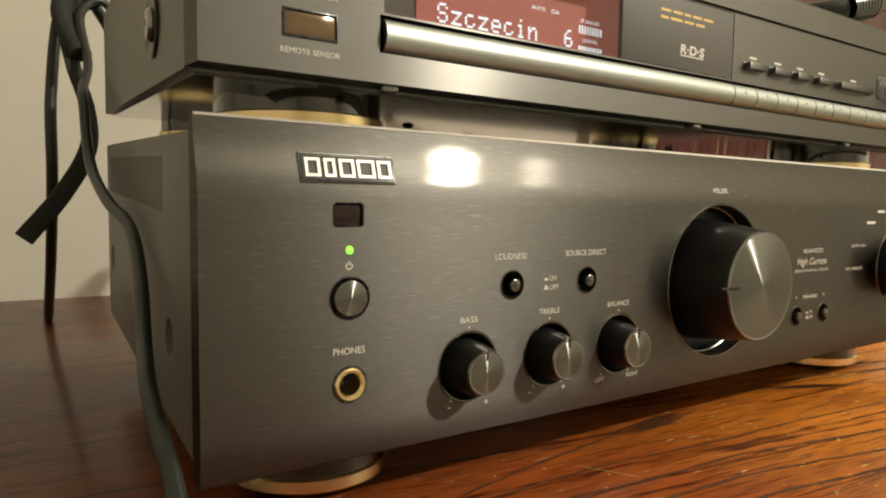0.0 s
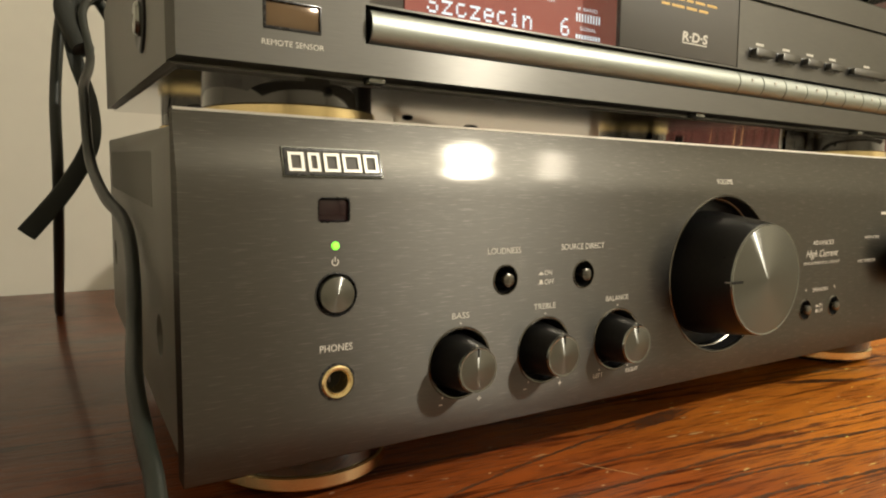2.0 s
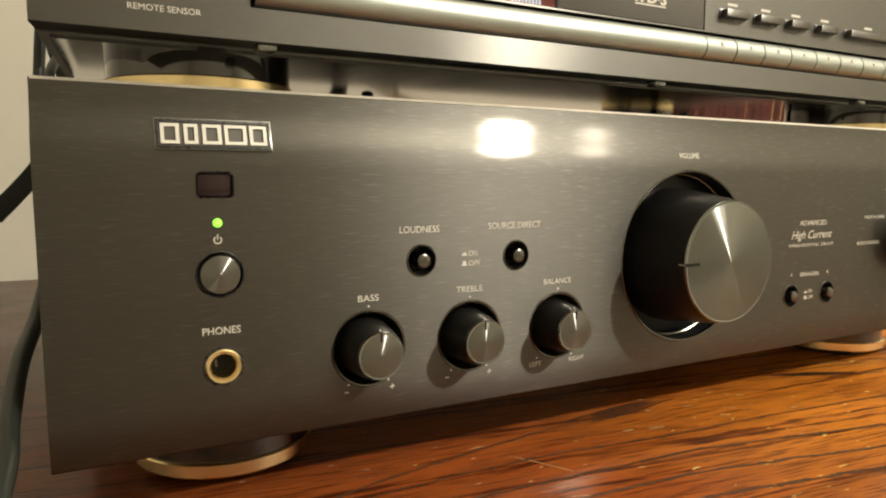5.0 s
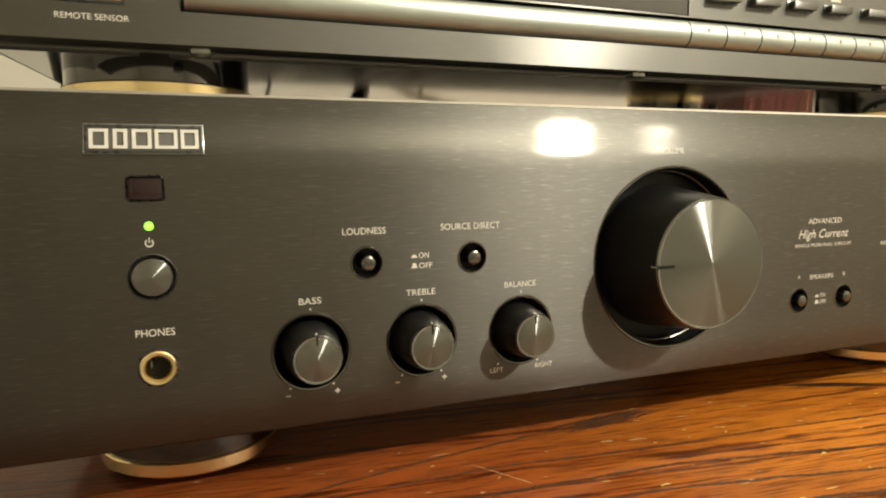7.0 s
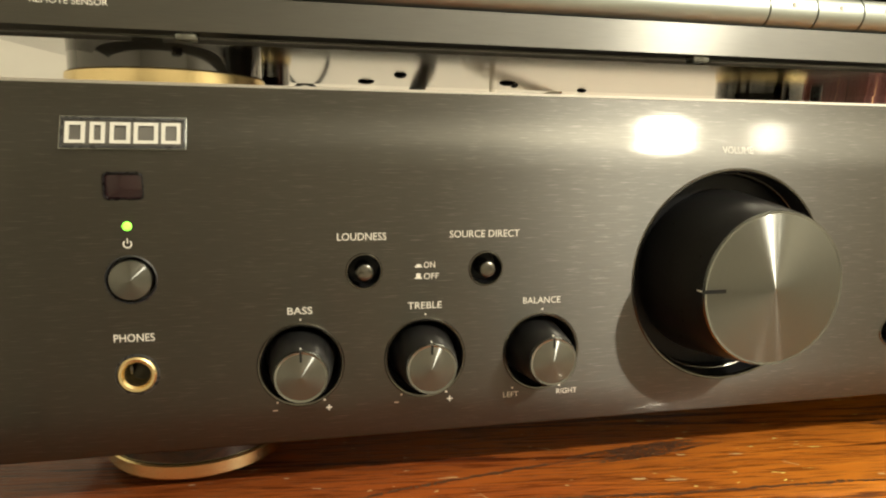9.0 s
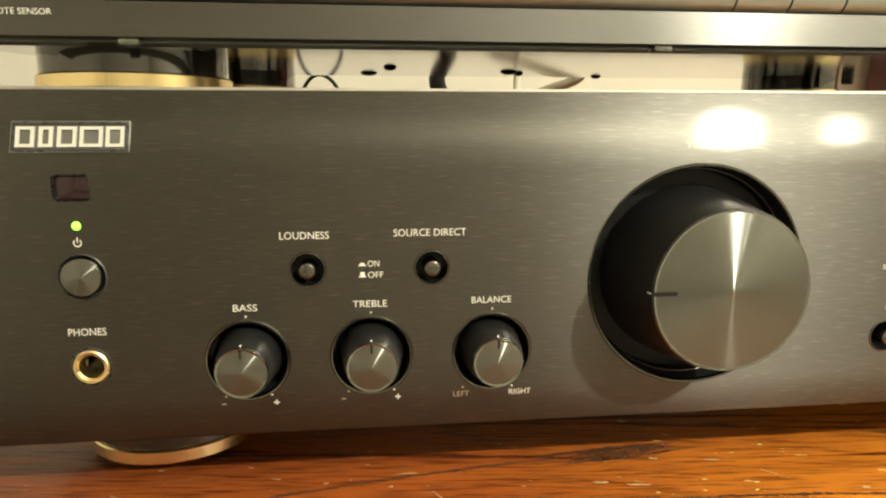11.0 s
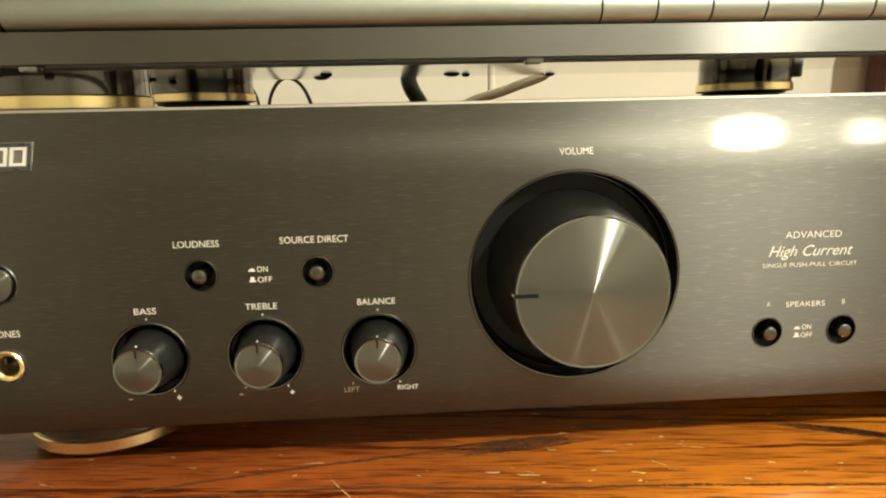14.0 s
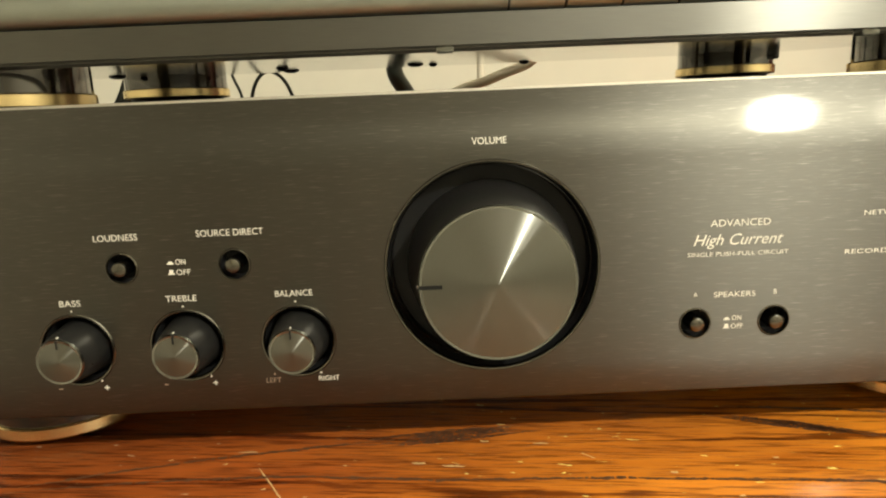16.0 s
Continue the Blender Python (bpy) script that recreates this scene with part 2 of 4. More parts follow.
M_VFD = plain("lit_display_segment", (0.75, 0.9, 1.0), 0.5, emit=1.3)
M_FILTER = plain("red_display_filter", (0.42, 0.1, 0.075), 0.5, emit=0.5)
M_FILTER_OFF = plain("unlit_display_backing", (0.085, 0.075, 0.062), 0.5)
M_MASK = plain("matt_grey_mask", (0.085, 0.078, 0.066), 0.62)
M_PANE = glass_pane("smoked_display_pane", (0.8, 0.78, 0.76))
M_CORD = plain("black_cord_sheath", (0.014, 0.017, 0.013), 0.38, 0, 0, 0.2, 300)
M_STRAP = plain("black_woven_strap", (0.02, 0.022, 0.018), 0.85, 0, 0, 0.5, 1500, 0.6)
M_CABLE_PALE = plain("cream_cable", (0.6, 0.55, 0.45), 0.5)
M_WALL = plain("warm_white_wall_paint", (0.54, 0.515, 0.44), 0.85, 0, 0, 0.05, 40, 0.15)
M_CEIL = plain("white_ceiling_paint", (0.62, 0.6, 0.54), 0.9, 0, 0, 0.04, 30)
# unseen floor, kept pale to bounce light onto the bar and panel
M_FLOOR = plain("pale_bounce_floor", (0.34, 0.31, 0.26), 0.95, 0, 0, 0.3, 300, 0.6)
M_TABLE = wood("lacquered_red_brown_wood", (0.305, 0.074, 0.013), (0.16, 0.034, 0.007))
M_GRAIN = plain("dark_open_grain", (0.09, 0.036, 0.016), 0.4, 0.0, 0.5, 0.5, 900, 0.4)
M_FLECK = plain("bare_scratched_wood", (0.55, 0.36, 0.17), 0.6, 0.0, 0.0, 0.3, 900)
M_BOX = wood("dark_cherry_veneer", (0.08, 0.03, 0.028), (0.035, 0.014, 0.012), 0.35, with_light_fade=False)


# ---------------------------------------------------------------- mesh helpers
def mesh_of(name, bm, mat, angle=32):
    me = bpy.data.meshes.new(name)
    bmesh.ops.recalc_face_normals(bm, faces=bm.faces)
    for f in bm.faces:
        f.smooth = True
    bm.to_mesh(me)
    bm.free()
    me.set_sharp_from_angle(angle=radians(angle))
    me.materials.append(mat)
    return me


def part(name, bm, mat, parent, label=""):
    ob = new(name, mesh_of(name, bm, mat))
    ob.parent = parent
    if label:
        tagged(ob, label)
    return ob


def base(name, place, label, category, group="", kind=""):
    ob = new(name)
    ob.empty_display_size = 0.02
    ob.location = place
    return tagged(ob, label, category, group, kind)


def box(x0, x1, y0, y1, z0, z1, bevel=0.0, bm=None, segs=2):
    bm = bm or bmesh.new()
    made = bmesh.ops.create_cube(bm, size=1, matrix=Matrix.Translation(((x0 + x1) / 2, (y0 + y1) / 2, (z0 + z1) / 2)) @ Matrix.Diagonal((x1 - x0, y1 - y0, z1 - z0, 1)))
    if bevel:
        edges = {e for v in made["verts"] for e in v.link_edges}
        bmesh.ops.bevel(bm, geom=list(edges), offset=bevel, segments=segs, affect="EDGES", profile=0.5)
    return bm


def lathe(profile, axis="Y", segs=64, bm=None, at=(0, 0, 0)):
    """Turns a profile of (radius, along) about the axis."""
    bm = bm or bmesh.new()
    rings = []
    for r, a in profile:
        if r < 1e-7:
            p = (0, a, 0) if axis == "Y" else (0, 0, a)
            rings.append([bm.verts.new(Vector(p) + Vector(at))])
            continue
        ring = []
        for k in range(segs):
            c, s = r * math.cos(2 * math.pi * k / segs), r * math.sin(2 * math.pi * k / segs)
            ring.append(bm.verts.new(Vector((c, a, s) if axis == "Y" else (c, s, a)) + Vector(at)))
        rings.append(ring)
    for lo, hi in zip(rings, rings[1:]):
        for k in range(segs):
            quad = [lo[k % len(lo)], lo[(k + 1) % len(lo)], hi[(k + 1) % len(hi)], hi[k % len(hi)]]
            quad = list(dict.fromkeys(quad))
            if len(quad) > 2:
                bm.faces.new(quad)
    return bm


def prism(profile, x0, x1, bm=None):
    """Draws a closed outline of (y, z) out along x."""
    bm = bm or bmesh.new()
    a = [bm.verts.new((x0, y, z)) for y, z in profile]
    b = [bm.verts.new((x1, y, z)) for y, z in profile]
    for k in range(len(a)):
        j = (k + 1) % len(a)
        bm.faces.new((a[k], a[j], b[j], b[k]))
    bm.faces.new(a)
    bm.faces.new(list(reversed(b)))
    return bm


def carve(bm, cutter):
    """The mesh less the cutter."""
    bmesh.ops.recalc_face_normals(bm, faces=bm.faces)
    bmesh.ops.recalc_face_normals(cutter, faces=cutter.faces)
    obs = []
    for b in (bm, cutter):
        me = bpy.data.meshes.new("carving")
        b.to_mesh(me)
        b.free()
        obs.append(new("carving", me))
    mod = obs[0].modifiers.new("cut", "BOOLEAN")
    mod.operation, mod.object, mod.solver = "DIFFERENCE", obs[1], "EXACT"
    bpy.context.view_layer.update()
    out = bmesh.new()
    out.from_mesh(obs[0].evaluated_get(bpy.context.evaluated_depsgraph_get()).to_mesh())
    for o in obs:
        me = o.data
        bpy.data.objects.remove(o)
        bpy.data.meshes.remove(me)
    return out


def tube(points, radius, mat, name, parent=None, flat=None):
    """A round cord, or a flat strap, along smooth points."""
    cu = bpy.data.curves.new(name, "CURVE")
    cu.dimensions, cu.resolution_u = "3D", 10
    ends = [Vector(p) for p in (points[0], *points, points[-1])]
    fine = [Vector(points[0])]
    for a, b, c, d in zip(ends, ends[1:], ends[2:], ends[3:]):
        for k in range(1, 9):
            u = k / 8
            fine.append(0.5 * (2 * b + (c - a) * u + (2 * a - 5 * b + 4 * c - d) * u * u + (3 * b - a - 3 * c + d) * u ** 3))
    sp = cu.splines.new("POLY")
    sp.points.add(len(fine) - 1)
    for p, q in zip(sp.points, fine):
        p.co = (*q, 1)
    if flat:
        cu.extrude, cu.bevel_depth, cu.bevel_resolution = flat, radius, 2
    else:
        cu.bevel_depth, cu.bevel_resolution, cu.use_fill_caps = radius, 5, True
    tmp = new(name, cu)
    bpy.context.view_layer.update()
    bm = bmesh.new()
    bm.from_mesh(tmp.evaluated_get(bpy.context.evaluated_depsgraph_get()).to_mesh())
    bpy.data.objects.remove(tmp)
    bpy.data.curves.remove(cu)
    return part(name, bm, mat, parent)


def lettering(text, x0, x1, z, height, y, mat, parent, shear=0.0, depth=0.00005, label="", bend=None, bold=0.0):
    """Printed words on an upright face at y, from x0 to x1, centred on z, capitals of that height."""
    cu = bpy.data.curves.new("lettering", "FONT")
    cu.body, cu.size, cu.shear, cu.resolution_u, cu.offset = text, 1.0, shear, 3, bold
    tmp = new("lettering", cu)
    bpy.context.view_layer.update()
    bm = bmesh.new()
    bm.from_mesh(tmp.evaluated_get(bpy.context.evaluated_depsgraph_get()).to_mesh())
    bpy.data.objects.remove(tmp)
    bpy.data.curves.remove(cu)
    xs = [v.co.x for v in bm.verts]
    lo, hi = min(xs), max(xs)
    for v in bm.verts:
        v.co = Vector((x0 + (v.co.x - lo) / (hi - lo) * (x1 - x0), y - depth, z + (v.co.y - 0.345) / 0.69 * height))
    if bend:
        for v in bm.verts:
            v.co.y = bend(v.co.z) - depth
    return part("lettering", bm, mat, parent, label or "printed lettering reading " + text)


def bars(rows, y, mat, parent, name="printed_bar"):
    """Unreadable print: plain bars of (x0, x1, z, height)."""
    for x0, x1, z, h in rows:
        part(name, box(x0, x1, y - 0.00006, y + 0.0001, z - h / 2, z + h / 2), mat, parent)


# ---------------------------------------------------------------- the room
def slab(name, x0, x1, y0, y1, z0, z1, mat, label, category):
    ob = new(name, mesh_of(name, box(x0, x1, y0, y1, z0, z1), mat))
    return tagged(ob, label, category, kind="structure")


slab("wall_north", -1.4, 2.4, 0.56, 0.68, -0.75, 1.75, M_WALL, "warm white painted wall behind the table", "wall")
# these walls, floor and ceiling are unseen, added for bounce light and reflections
slab("wall_south", -1.4, 2.4, -4.0, -3.88, -0.75, 1.75, M_WALL, "unseen plain wall across the room, added to close it", "wall")
slab("wall_west", -1.52, -1.4, -4.0, 0.68, -0.75, 1.75, M_WALL, "unseen plain side wall, added to close the room", "wall")
slab("wall_east", 2.4, 2.52, -4.0, 0.68, -0.75, 1.75, M_WALL, "unseen plain side wall, added to close the room", "wall")
slab("floor", -1.52, 2.52, -4.0, 0.68, -0.85, -0.75, M_FLOOR, "unseen plain floor, made pale to bounce light onto the metal fronts", "floor")
slab("ceiling", -1.52, 2.52, -4.0, 0.68, 1.75, 1.85, M_CEIL, "unseen plain white ceiling, added to close the room", "ceiling")

table = base("wooden_table", (0, 0, -0.75), "dark red-brown lacquered wooden table with worn grain", "table")
UP = Vector((0, 0, 0.75))


def lifted(bm):
    bmesh.ops.translate(bm, verts=bm.verts, vec=UP)
    return bm


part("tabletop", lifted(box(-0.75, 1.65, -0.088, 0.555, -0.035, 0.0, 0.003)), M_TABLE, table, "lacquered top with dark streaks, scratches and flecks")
rng = random.Random(7)


def ribbon(points, width, ragged, step=0.0006, gaps=0.0):
    """A ragged streak lying in the lacquer, through points of (x, y)."""
    ends = [Vector((*p, 0)) for p in (points[0], *points, points[-1])]
    line = []
    for a, b, c, d in zip(ends, ends[1:], ends[2:], ends[3:]):
        n = max(2, int((c - b).length / step))
        for k in range(n):
            u = k / n
            line.append(0.5 * (2 * b + (c - a) * u + (2 * a - 5 * b + 4 * c - d) * u * u + (3 * b - a - 3 * c + d) * u ** 3))
    bm = bmesh.new()
    last, drift, half = None, 0.0, width / 2
    for k, p in enumerate(line):
        ease = min(1.0, 6 * (k + 0.3) / len(line), 6 * (len(line) - k) / len(line))
        drift = 0.8 * drift + rng.uniform(-1, 1) * width * 0.22
        half = 0.7 * half + 0.3 * width * rng.uniform(0.5 - ragged * 0.5, 0.5 + ragged)
        up, down = max(0.00005, half * ease * rng.uniform(0.6, 1.3)), max(0.00005, half * ease * rng.uniform(0.6, 1.3))
        pair = (bm.verts.new((p.x, p.y + drift + up, 0.00012)), bm.verts.new((p.x, p.y + drift - down, 0.00012)))
        if last and rng.random() >= gaps:
            bm.faces.new((last[0], last[1], pair[1], pair[0]))
        last = pair
    return lifted(bm)


top = table.children[0]
for points, width, ragged, gaps in (
    ([(0.060, -0.003), (0.114, 0.0088), (0.150, 0.0142), (0.178, 0.0175)], 0.0013, 0.8, 0.06),
    ([(0.290, 0.0270), (0.312, 0.0215), (0.325, 0.0157), (0.348, 0.0059), (0.390, -0.006), (0.440, -0.018)], 0.0012, 1.0, 0.1),
    ([(0.050, -0.006), (0.110, -0.0029), (0.1535, -0.0037), (0.1988, -0.0090), (0.2424, -0.0112), (0.290, -0.0155), (0.331, -0.0200), (0.42, -0.032)], 0.0012, 0.9, 0.05),
    ([(0.060, -0.016), (0.135, -0.0193), (0.1664, -0.0212), (0.2011, -0.0232), (0.2353, -0.0294), (0.2795, -0.0377), (0.36, -0.052)], 0.0014, 0.9, 0.04),
    ([(0.080, -0.030), (0.1737, -0.0351), (0.2105, -0.0404), (0.2614, -0.0505), (0.33, -0.064)], 0.0013, 0.9, 0.04),
    ([(0.100, -0.045), (0.170, -0.0490), (0.225, -0.0575), (0.300, -0.071)], 0.0015, 0.9, 0.04),
    ([(0.300, 0.034), (0.345, 0.0260), (0.390, 0.0165), (0.460, 0.002)], 0.0014, 0.9, 0.05),
    ([(0.360, 0.036), (0.400, 0.0290), (0.450, 0.0190), (0.520, 0.006)], 0.0012, 0.9, 0.05),
    ([(0.320, -0.012), (0.360, -0.0190), (0.420, -0.0290), (0.500, -0.045)], 0.0011, 0.9, 0.08),
):
    part("grain_streak", ribbon(points, width * 0.75, ragged, gaps=gaps * 0.5), M_GRAIN, top, "dark ragged grain streak in the wood")
# two knotty flames of close, broken grain
for x0, x1, y0, rise, spread, count in ((0.168, 0.236, 0.0160, 0.0060, 0.0090, 11), (0.296, 0.352, 0.0270, -0.0220, 0.0060, 9)):
    for k in range(count):
        f = (k + 0.5) / count - 0.5
        a, b = x0 + rng.uniform(0, 0.4) * (x1 - x0), x1 - rng.uniform(0, 0.4) * (x1 - x0)
        at = [(x, y0 + rise * (x - x0) / (x1 - x0) + f * spread * math.sin(math.pi * (0.15 + 0.7 * (x - x0) / (x1 - x0)))) for x in (a, a + (b - a) * 0.35, a + (b - a) * 0.7, b)]
        part("grain_streak", ribbon(at, 0.0006, 1.0, gaps=0.08), M_GRAIN, top, "dark ragged grain streak in the wood")
for x, y, length, slope in ((0.1885, 0.0018, 0.0052, -0.16), (0.1985, -0.0006, 0.0080, -0.15), (0.2450, 0.0035, 0.0040, -0.9), (0.2451, -0.0307, 0.0024, 0.1), (0.212, 0.0145, 0.0035, -0.2),
                            (0.2300, 0.0112, 0.0055, -0.1), (0.1250, 0.0060, 0.0020, 0.2), (0.1420, -0.0100, 0.0018, 0.1), (0.1660, 0.0020, 0.0016, -0.2), (0.1560, -0.0150, 0.0020, 0.0),
                            (0.2700, -0.0100, 0.0028, -0.1), (0.3050, -0.0040, 0.0022, -0.1), (0.2200, -0.0270, 0.0026, -0.1), (0.1380, 0.0030, 0.0130, -1.6), (0.2850, -0.0240, 0.0024, 0.0), (0.1050, 0.0100, 0.0022, 0.1)):
    part("scratch", ribbon([(x, y), (x + length / 2, y + slope * length / 2), (x + length, y + slope * length)], 0.00055, 0.9, 0.0005), M_FLECK, top, "pale scratch in the lacquer")
for lx in (-0.69, 1.59):
    for ly in (-0.045, 0.49):
        part("leg", lifted(box(lx - 0.03, lx + 0.03, ly - 0.03, ly + 0.03, -0.75, -0.035, 0.004)), M_TABLE, table)


# ---------------------------------------------------------------- amplifier
amp = base("stereo_amplifier", (0, 0, 0), "black brushed-metal stereo amplifier with knobs, standing on the wooden table", "amplifier")
RISE = 0.048
P_L, P_R, P_B, P_T = 0.0037, 0.4303, 0.0219, 0.1192
VOL, SEL = (0.2168, 0.0656), (0.3790, 0.0656)
TONE = ((0.0866, 0.0447), (0.1210, 0.0448), (0.1557, 0.0448))
PUSH = ((0.1039, 0.0702), (0.1383, 0.0701), (0.2797, 0.0450), (0.3043, 0.0450))
POWER, JACK, LED = (0.0449, 0.0697), (0.0450, 0.0446), (0.0447, 0.0834)

front = []
R_BOT, Z_BOT, Z_TOP = 0.055, 0.0335, 0.0965


def lean(z):
    """How far the face leans back, in degrees: an easy shoulder under the upper edge."""
    u, w = (z - 0.0965) / 0.0105, (z - 0.1070) / 0.0115
    return 0.0 if u <= 0 else 21.5 * (3 * u * u - 2 * u ** 3) if u < 1 else 21.5 - 15.5 * (3 * w * w - 2 * w ** 3) if w < 1 else 6.0


def face_y(z):
    """The depth of the panel's face at that height."""
    y, steps = 0.0, 40
    for k in range(steps):
        y += math.tan(radians(lean(Z_TOP + (z - Z_TOP) * (k + 0.5) / steps))) * max(z - Z_TOP, 0.0) / steps
    return y


for k in range(11):
    z = P_B + 0.0006 + (Z_BOT - P_B - 0.0006) * k / 10
    front.append((R_BOT - math.sqrt(R_BOT ** 2 - (Z_BOT - z) ** 2), z))
for k in range(0, 37):
    z = Z_TOP + (P_T - 0.0005 - Z_TOP) * k / 36
    front.append((face_y(z), z))
outline = [(0.0095, P_B), (front[0][0] + 0.0007, P_B)] + front + [(front[-1][0] + 0.0008, P_T), (0.0095, P_T)]
panel = prism(outline, P_L, P_R)
cut = bmesh.new()
for (x, z), r, segs in [(VOL, 0.0326, 128), (SEL, 0.0205, 96)] + [(c, 0.0112, 64) for c in TONE] + [(c, 0.0047, 40) for c in PUSH] + [(POWER, 0.0060, 48), (JACK, 0.0047, 40), (LED, 0.0012, 20)]:
    bmesh.ops.create_cone(cut, cap_ends=True, segments=segs, radius1=r, radius2=r, depth=0.06, matrix=Matrix.Translation((x, 0, z)) @ Matrix.Rotation(radians(90), 4, "X"))
box(0.0396, 0.0492, -0.01, 0.02, 0.0899, 0.0969, 0.0012, cut, 3)
y_e = front[-1][0]
# bright strip added over the chamfer to imitate the highlight along it
part("top_edge", prism([(y_e - 0.0002, P_T - 0.0006), (y_e + 0.0005, P_T + 0.0002), (y_e + 0.0012, P_T + 0.0002), (y_e + 0.0012, P_T - 0.0006)], P_L + 0.0003, P_R - 0.0003), M_EDGE, amp, "bright strip standing in for the highlight on the upper edge")
part("front_panel", carve(panel, cut), M_PANEL, amp, "brushed gunmetal front panel, rounded at its upper and lower edges")

# cover with rows of vents in both cheeks
cover = box(0.0052, 0.4288, 0.0095, 0.232, P_B + 0.001, 0.1157, 0.0012)
slots = bmesh.new()
for k in range(37):
    y = 0.0595 + 0.0044 * k
    box(0.003, 0.0068, y, y + 0.0017, 0.0906, 0.1088, 0, slots)
for y in (0.152, 0.170, 0.188, 0.206, 0.219):
    for k in range(7):
        x = 0.0720 + 0.0407 * k
        box(x, x + 0.0290, y, y + 0.006, 0.1125, 0.1250, 0, slots)
SCREWS = ((0.0502, 0.0506), (0.2110, 0.0563))
for y, z in SCREWS:
    bmesh.ops.create_cone(slots, cap_ends=True, segments=40, radius1=0.0052, radius2=0.0086, depth=0.006, matrix=Matrix.Translation((0.0052, y, z)) @ Matrix.Rotation(radians(-90), 4, "Y"))


def risen(bm):
    """The body's slight rise from its front to its rear."""
    for v in bm.verts:
        v.co.z += RISE * (v.co.y - 0.0095)
    return bm


part("cover", risen(carve(cover, slots)), M_COVER, amp, "black painted steel cover with upright vent slots")
for y, z in SCREWS:
    b = lathe([(0.0050, 0), (0.0050, 0.0006), (0.0046, 0.0009), (0.0034, 0.0005), (0.0034, 0.0012), (0.0028, 0.0017), (0.0, 0.0019)], "Z", 28)
    bmesh.ops.transform(b, verts=b.verts, matrix=Matrix.Translation((0.0082, y, z)) @ Matrix.Rotation(radians(-90), 4, "Y"))
    part("screw", risen(b), M_RIM, amp, "steel screw in a round dimple")


def knob(name, centre, well, skirt, face, reach, angle, mark, label):
    """A turned knob standing in a round well."""
    x, z = centre
    w = part("well", lathe([(well, 0.0), (well - 0.0006, 0.0012), (well - 0.0012, 0.0081), (well - 0.0017, 0.0088), (skirt * 0.5, 0.0088), (0.0, 0.0088)], segs=96), M_DEEP, amp, "glossy black dished well")
    part("well_ring", lathe([(well - 0.0004, 0.0052), (well - 0.0013, 0.0058), (well - 0.0015, 0.0066), (well - 0.0008, 0.0070)], segs=96), M_RIMDARK, w, "thin polished ring inside the well")
    w.location = (x, 0, z)
    rim = part("rim", lathe([(well + 0.0006, 0.0), (well + 0.0003, -0.0004), (well - 0.0002, -0.0003), (well - 0.0006, 0.0008), (well - 0.0004, 0.001), (well + 0.0001, 0.0008)], segs=96), M_RIMDARK, w, "thin polished rim")
    k = part(name, lathe([(skirt, 0.0085), (skirt, 0.006), (skirt - (skirt - face) * 0.55, -reach * 0.45), (face + 0.0002, -reach + 0.0012), (face, -reach + 0.0006), (face - 0.0004, -reach + 0.0005), (face - 0.0004, 0.0)], segs=96), M_SKIRT, amp, label)
    k.location = (x, 0, z)
    part("bezel", lathe([(face - 0.0004, -reach + 0.0006), (face, -reach + 0.0006), (face - 0.0003, -reach - 0.0001), (face - 0.0009, -reach)], segs=96), M_RIM, k, "bright chamfered edge")
    part("face", lathe([(face - 0.0009, -reach), (face * 0.5, -reach - face * 0.008), (0.0, -reach - face * 0.016)], segs=96), M_SPUN, k, "spun aluminium face with a fan of glints")
    line = box(face * (1 - mark), face - 0.0002, -reach - 0.00012 - face * 0.016 * mark, -reach + 0.0003, -0.018 * face - 0.00016, 0.018 * face + 0.00016)
    bmesh.ops.rotate(line, verts=line.verts, cent=(0, 0, 0), matrix=Matrix.Rotation(radians(-angle), 3, "Y"))
    part("pointer", line, M_DEEP, k, "engraved pointer line")
    dot = box(face - 0.0001, face + 0.00045, -reach + 0.0008, -reach + 0.0045 * face / 0.022, -0.0002, 0.0002)
    bmesh.ops.rotate(dot, verts=dot.verts, cent=(0, 0, 0), matrix=Matrix.Rotation(radians(-angle), 3, "Y"))
    part("pointer_edge", dot, M_INK, k, "white pointer mark on the skirt")


knob("volume_knob", VOL, 0.0326, 0.0262, 0.0222, 0.0198, 180, 0.3, "large black volume knob with a spun face")
knob("selector_knob", SEL, 0.0205, 0.0172, 0.0150, 0.0160, 120, 0.3, "black input selector knob with a spun face")
for c in TONE:
    knob("tone_knob", c, 0.0112, 0.0093, 0.0071, 0.0102, 90, 0.42, "small black tapered tone knob with a spun face")

for c in PUSH:
    h = part("button_well", lathe([(0.0047, 0.0), (0.0044, 0.0008), (0.0043, 0.0055), (0.0, 0.0055)], segs=40), M_DEEP, amp, "round black button well")
    h.location = (c[0], 0, c[1])
    part("rim", lathe([(0.0051, 0.0), (0.0049, -0.0003), (0.0046, -0.0003), (0.0044, 0.0005), (0.0046, 0.0008)], segs=40), M_RIMDARK, h, "thin bright rim")
    b = part("push_button", lathe([(0.0023, 0.0055), (0.0023, -0.0014), (0.0021, -0.0019), (0.0015, -0.0022), (0.0, -0.0022)], segs=32), M_RIMDARK, amp, "small polished metal push button")
    b.location = (c[0], 0, c[1])

w = part("power_well", lathe([(0.0064, 0.0), (0.0061, -0.0003), (0.0059, -0.0001), (0.0058, 0.003), (0.0, 0.003)], segs=56), M_BLACK, amp, "black ring round the power button")
w.location = (POWER[0], 0, POWER[1])
b = part("power_button", lathe([(0.0053, 0.003), (0.0053, -0.0006), (0.0050, -0.0011), (0.0025, -0.0012), (0.0, -0.0013)], segs=56), M_SPUN, amp, "round spun-metal power button")
b.location = (POWER[0], 0, POWER[1])

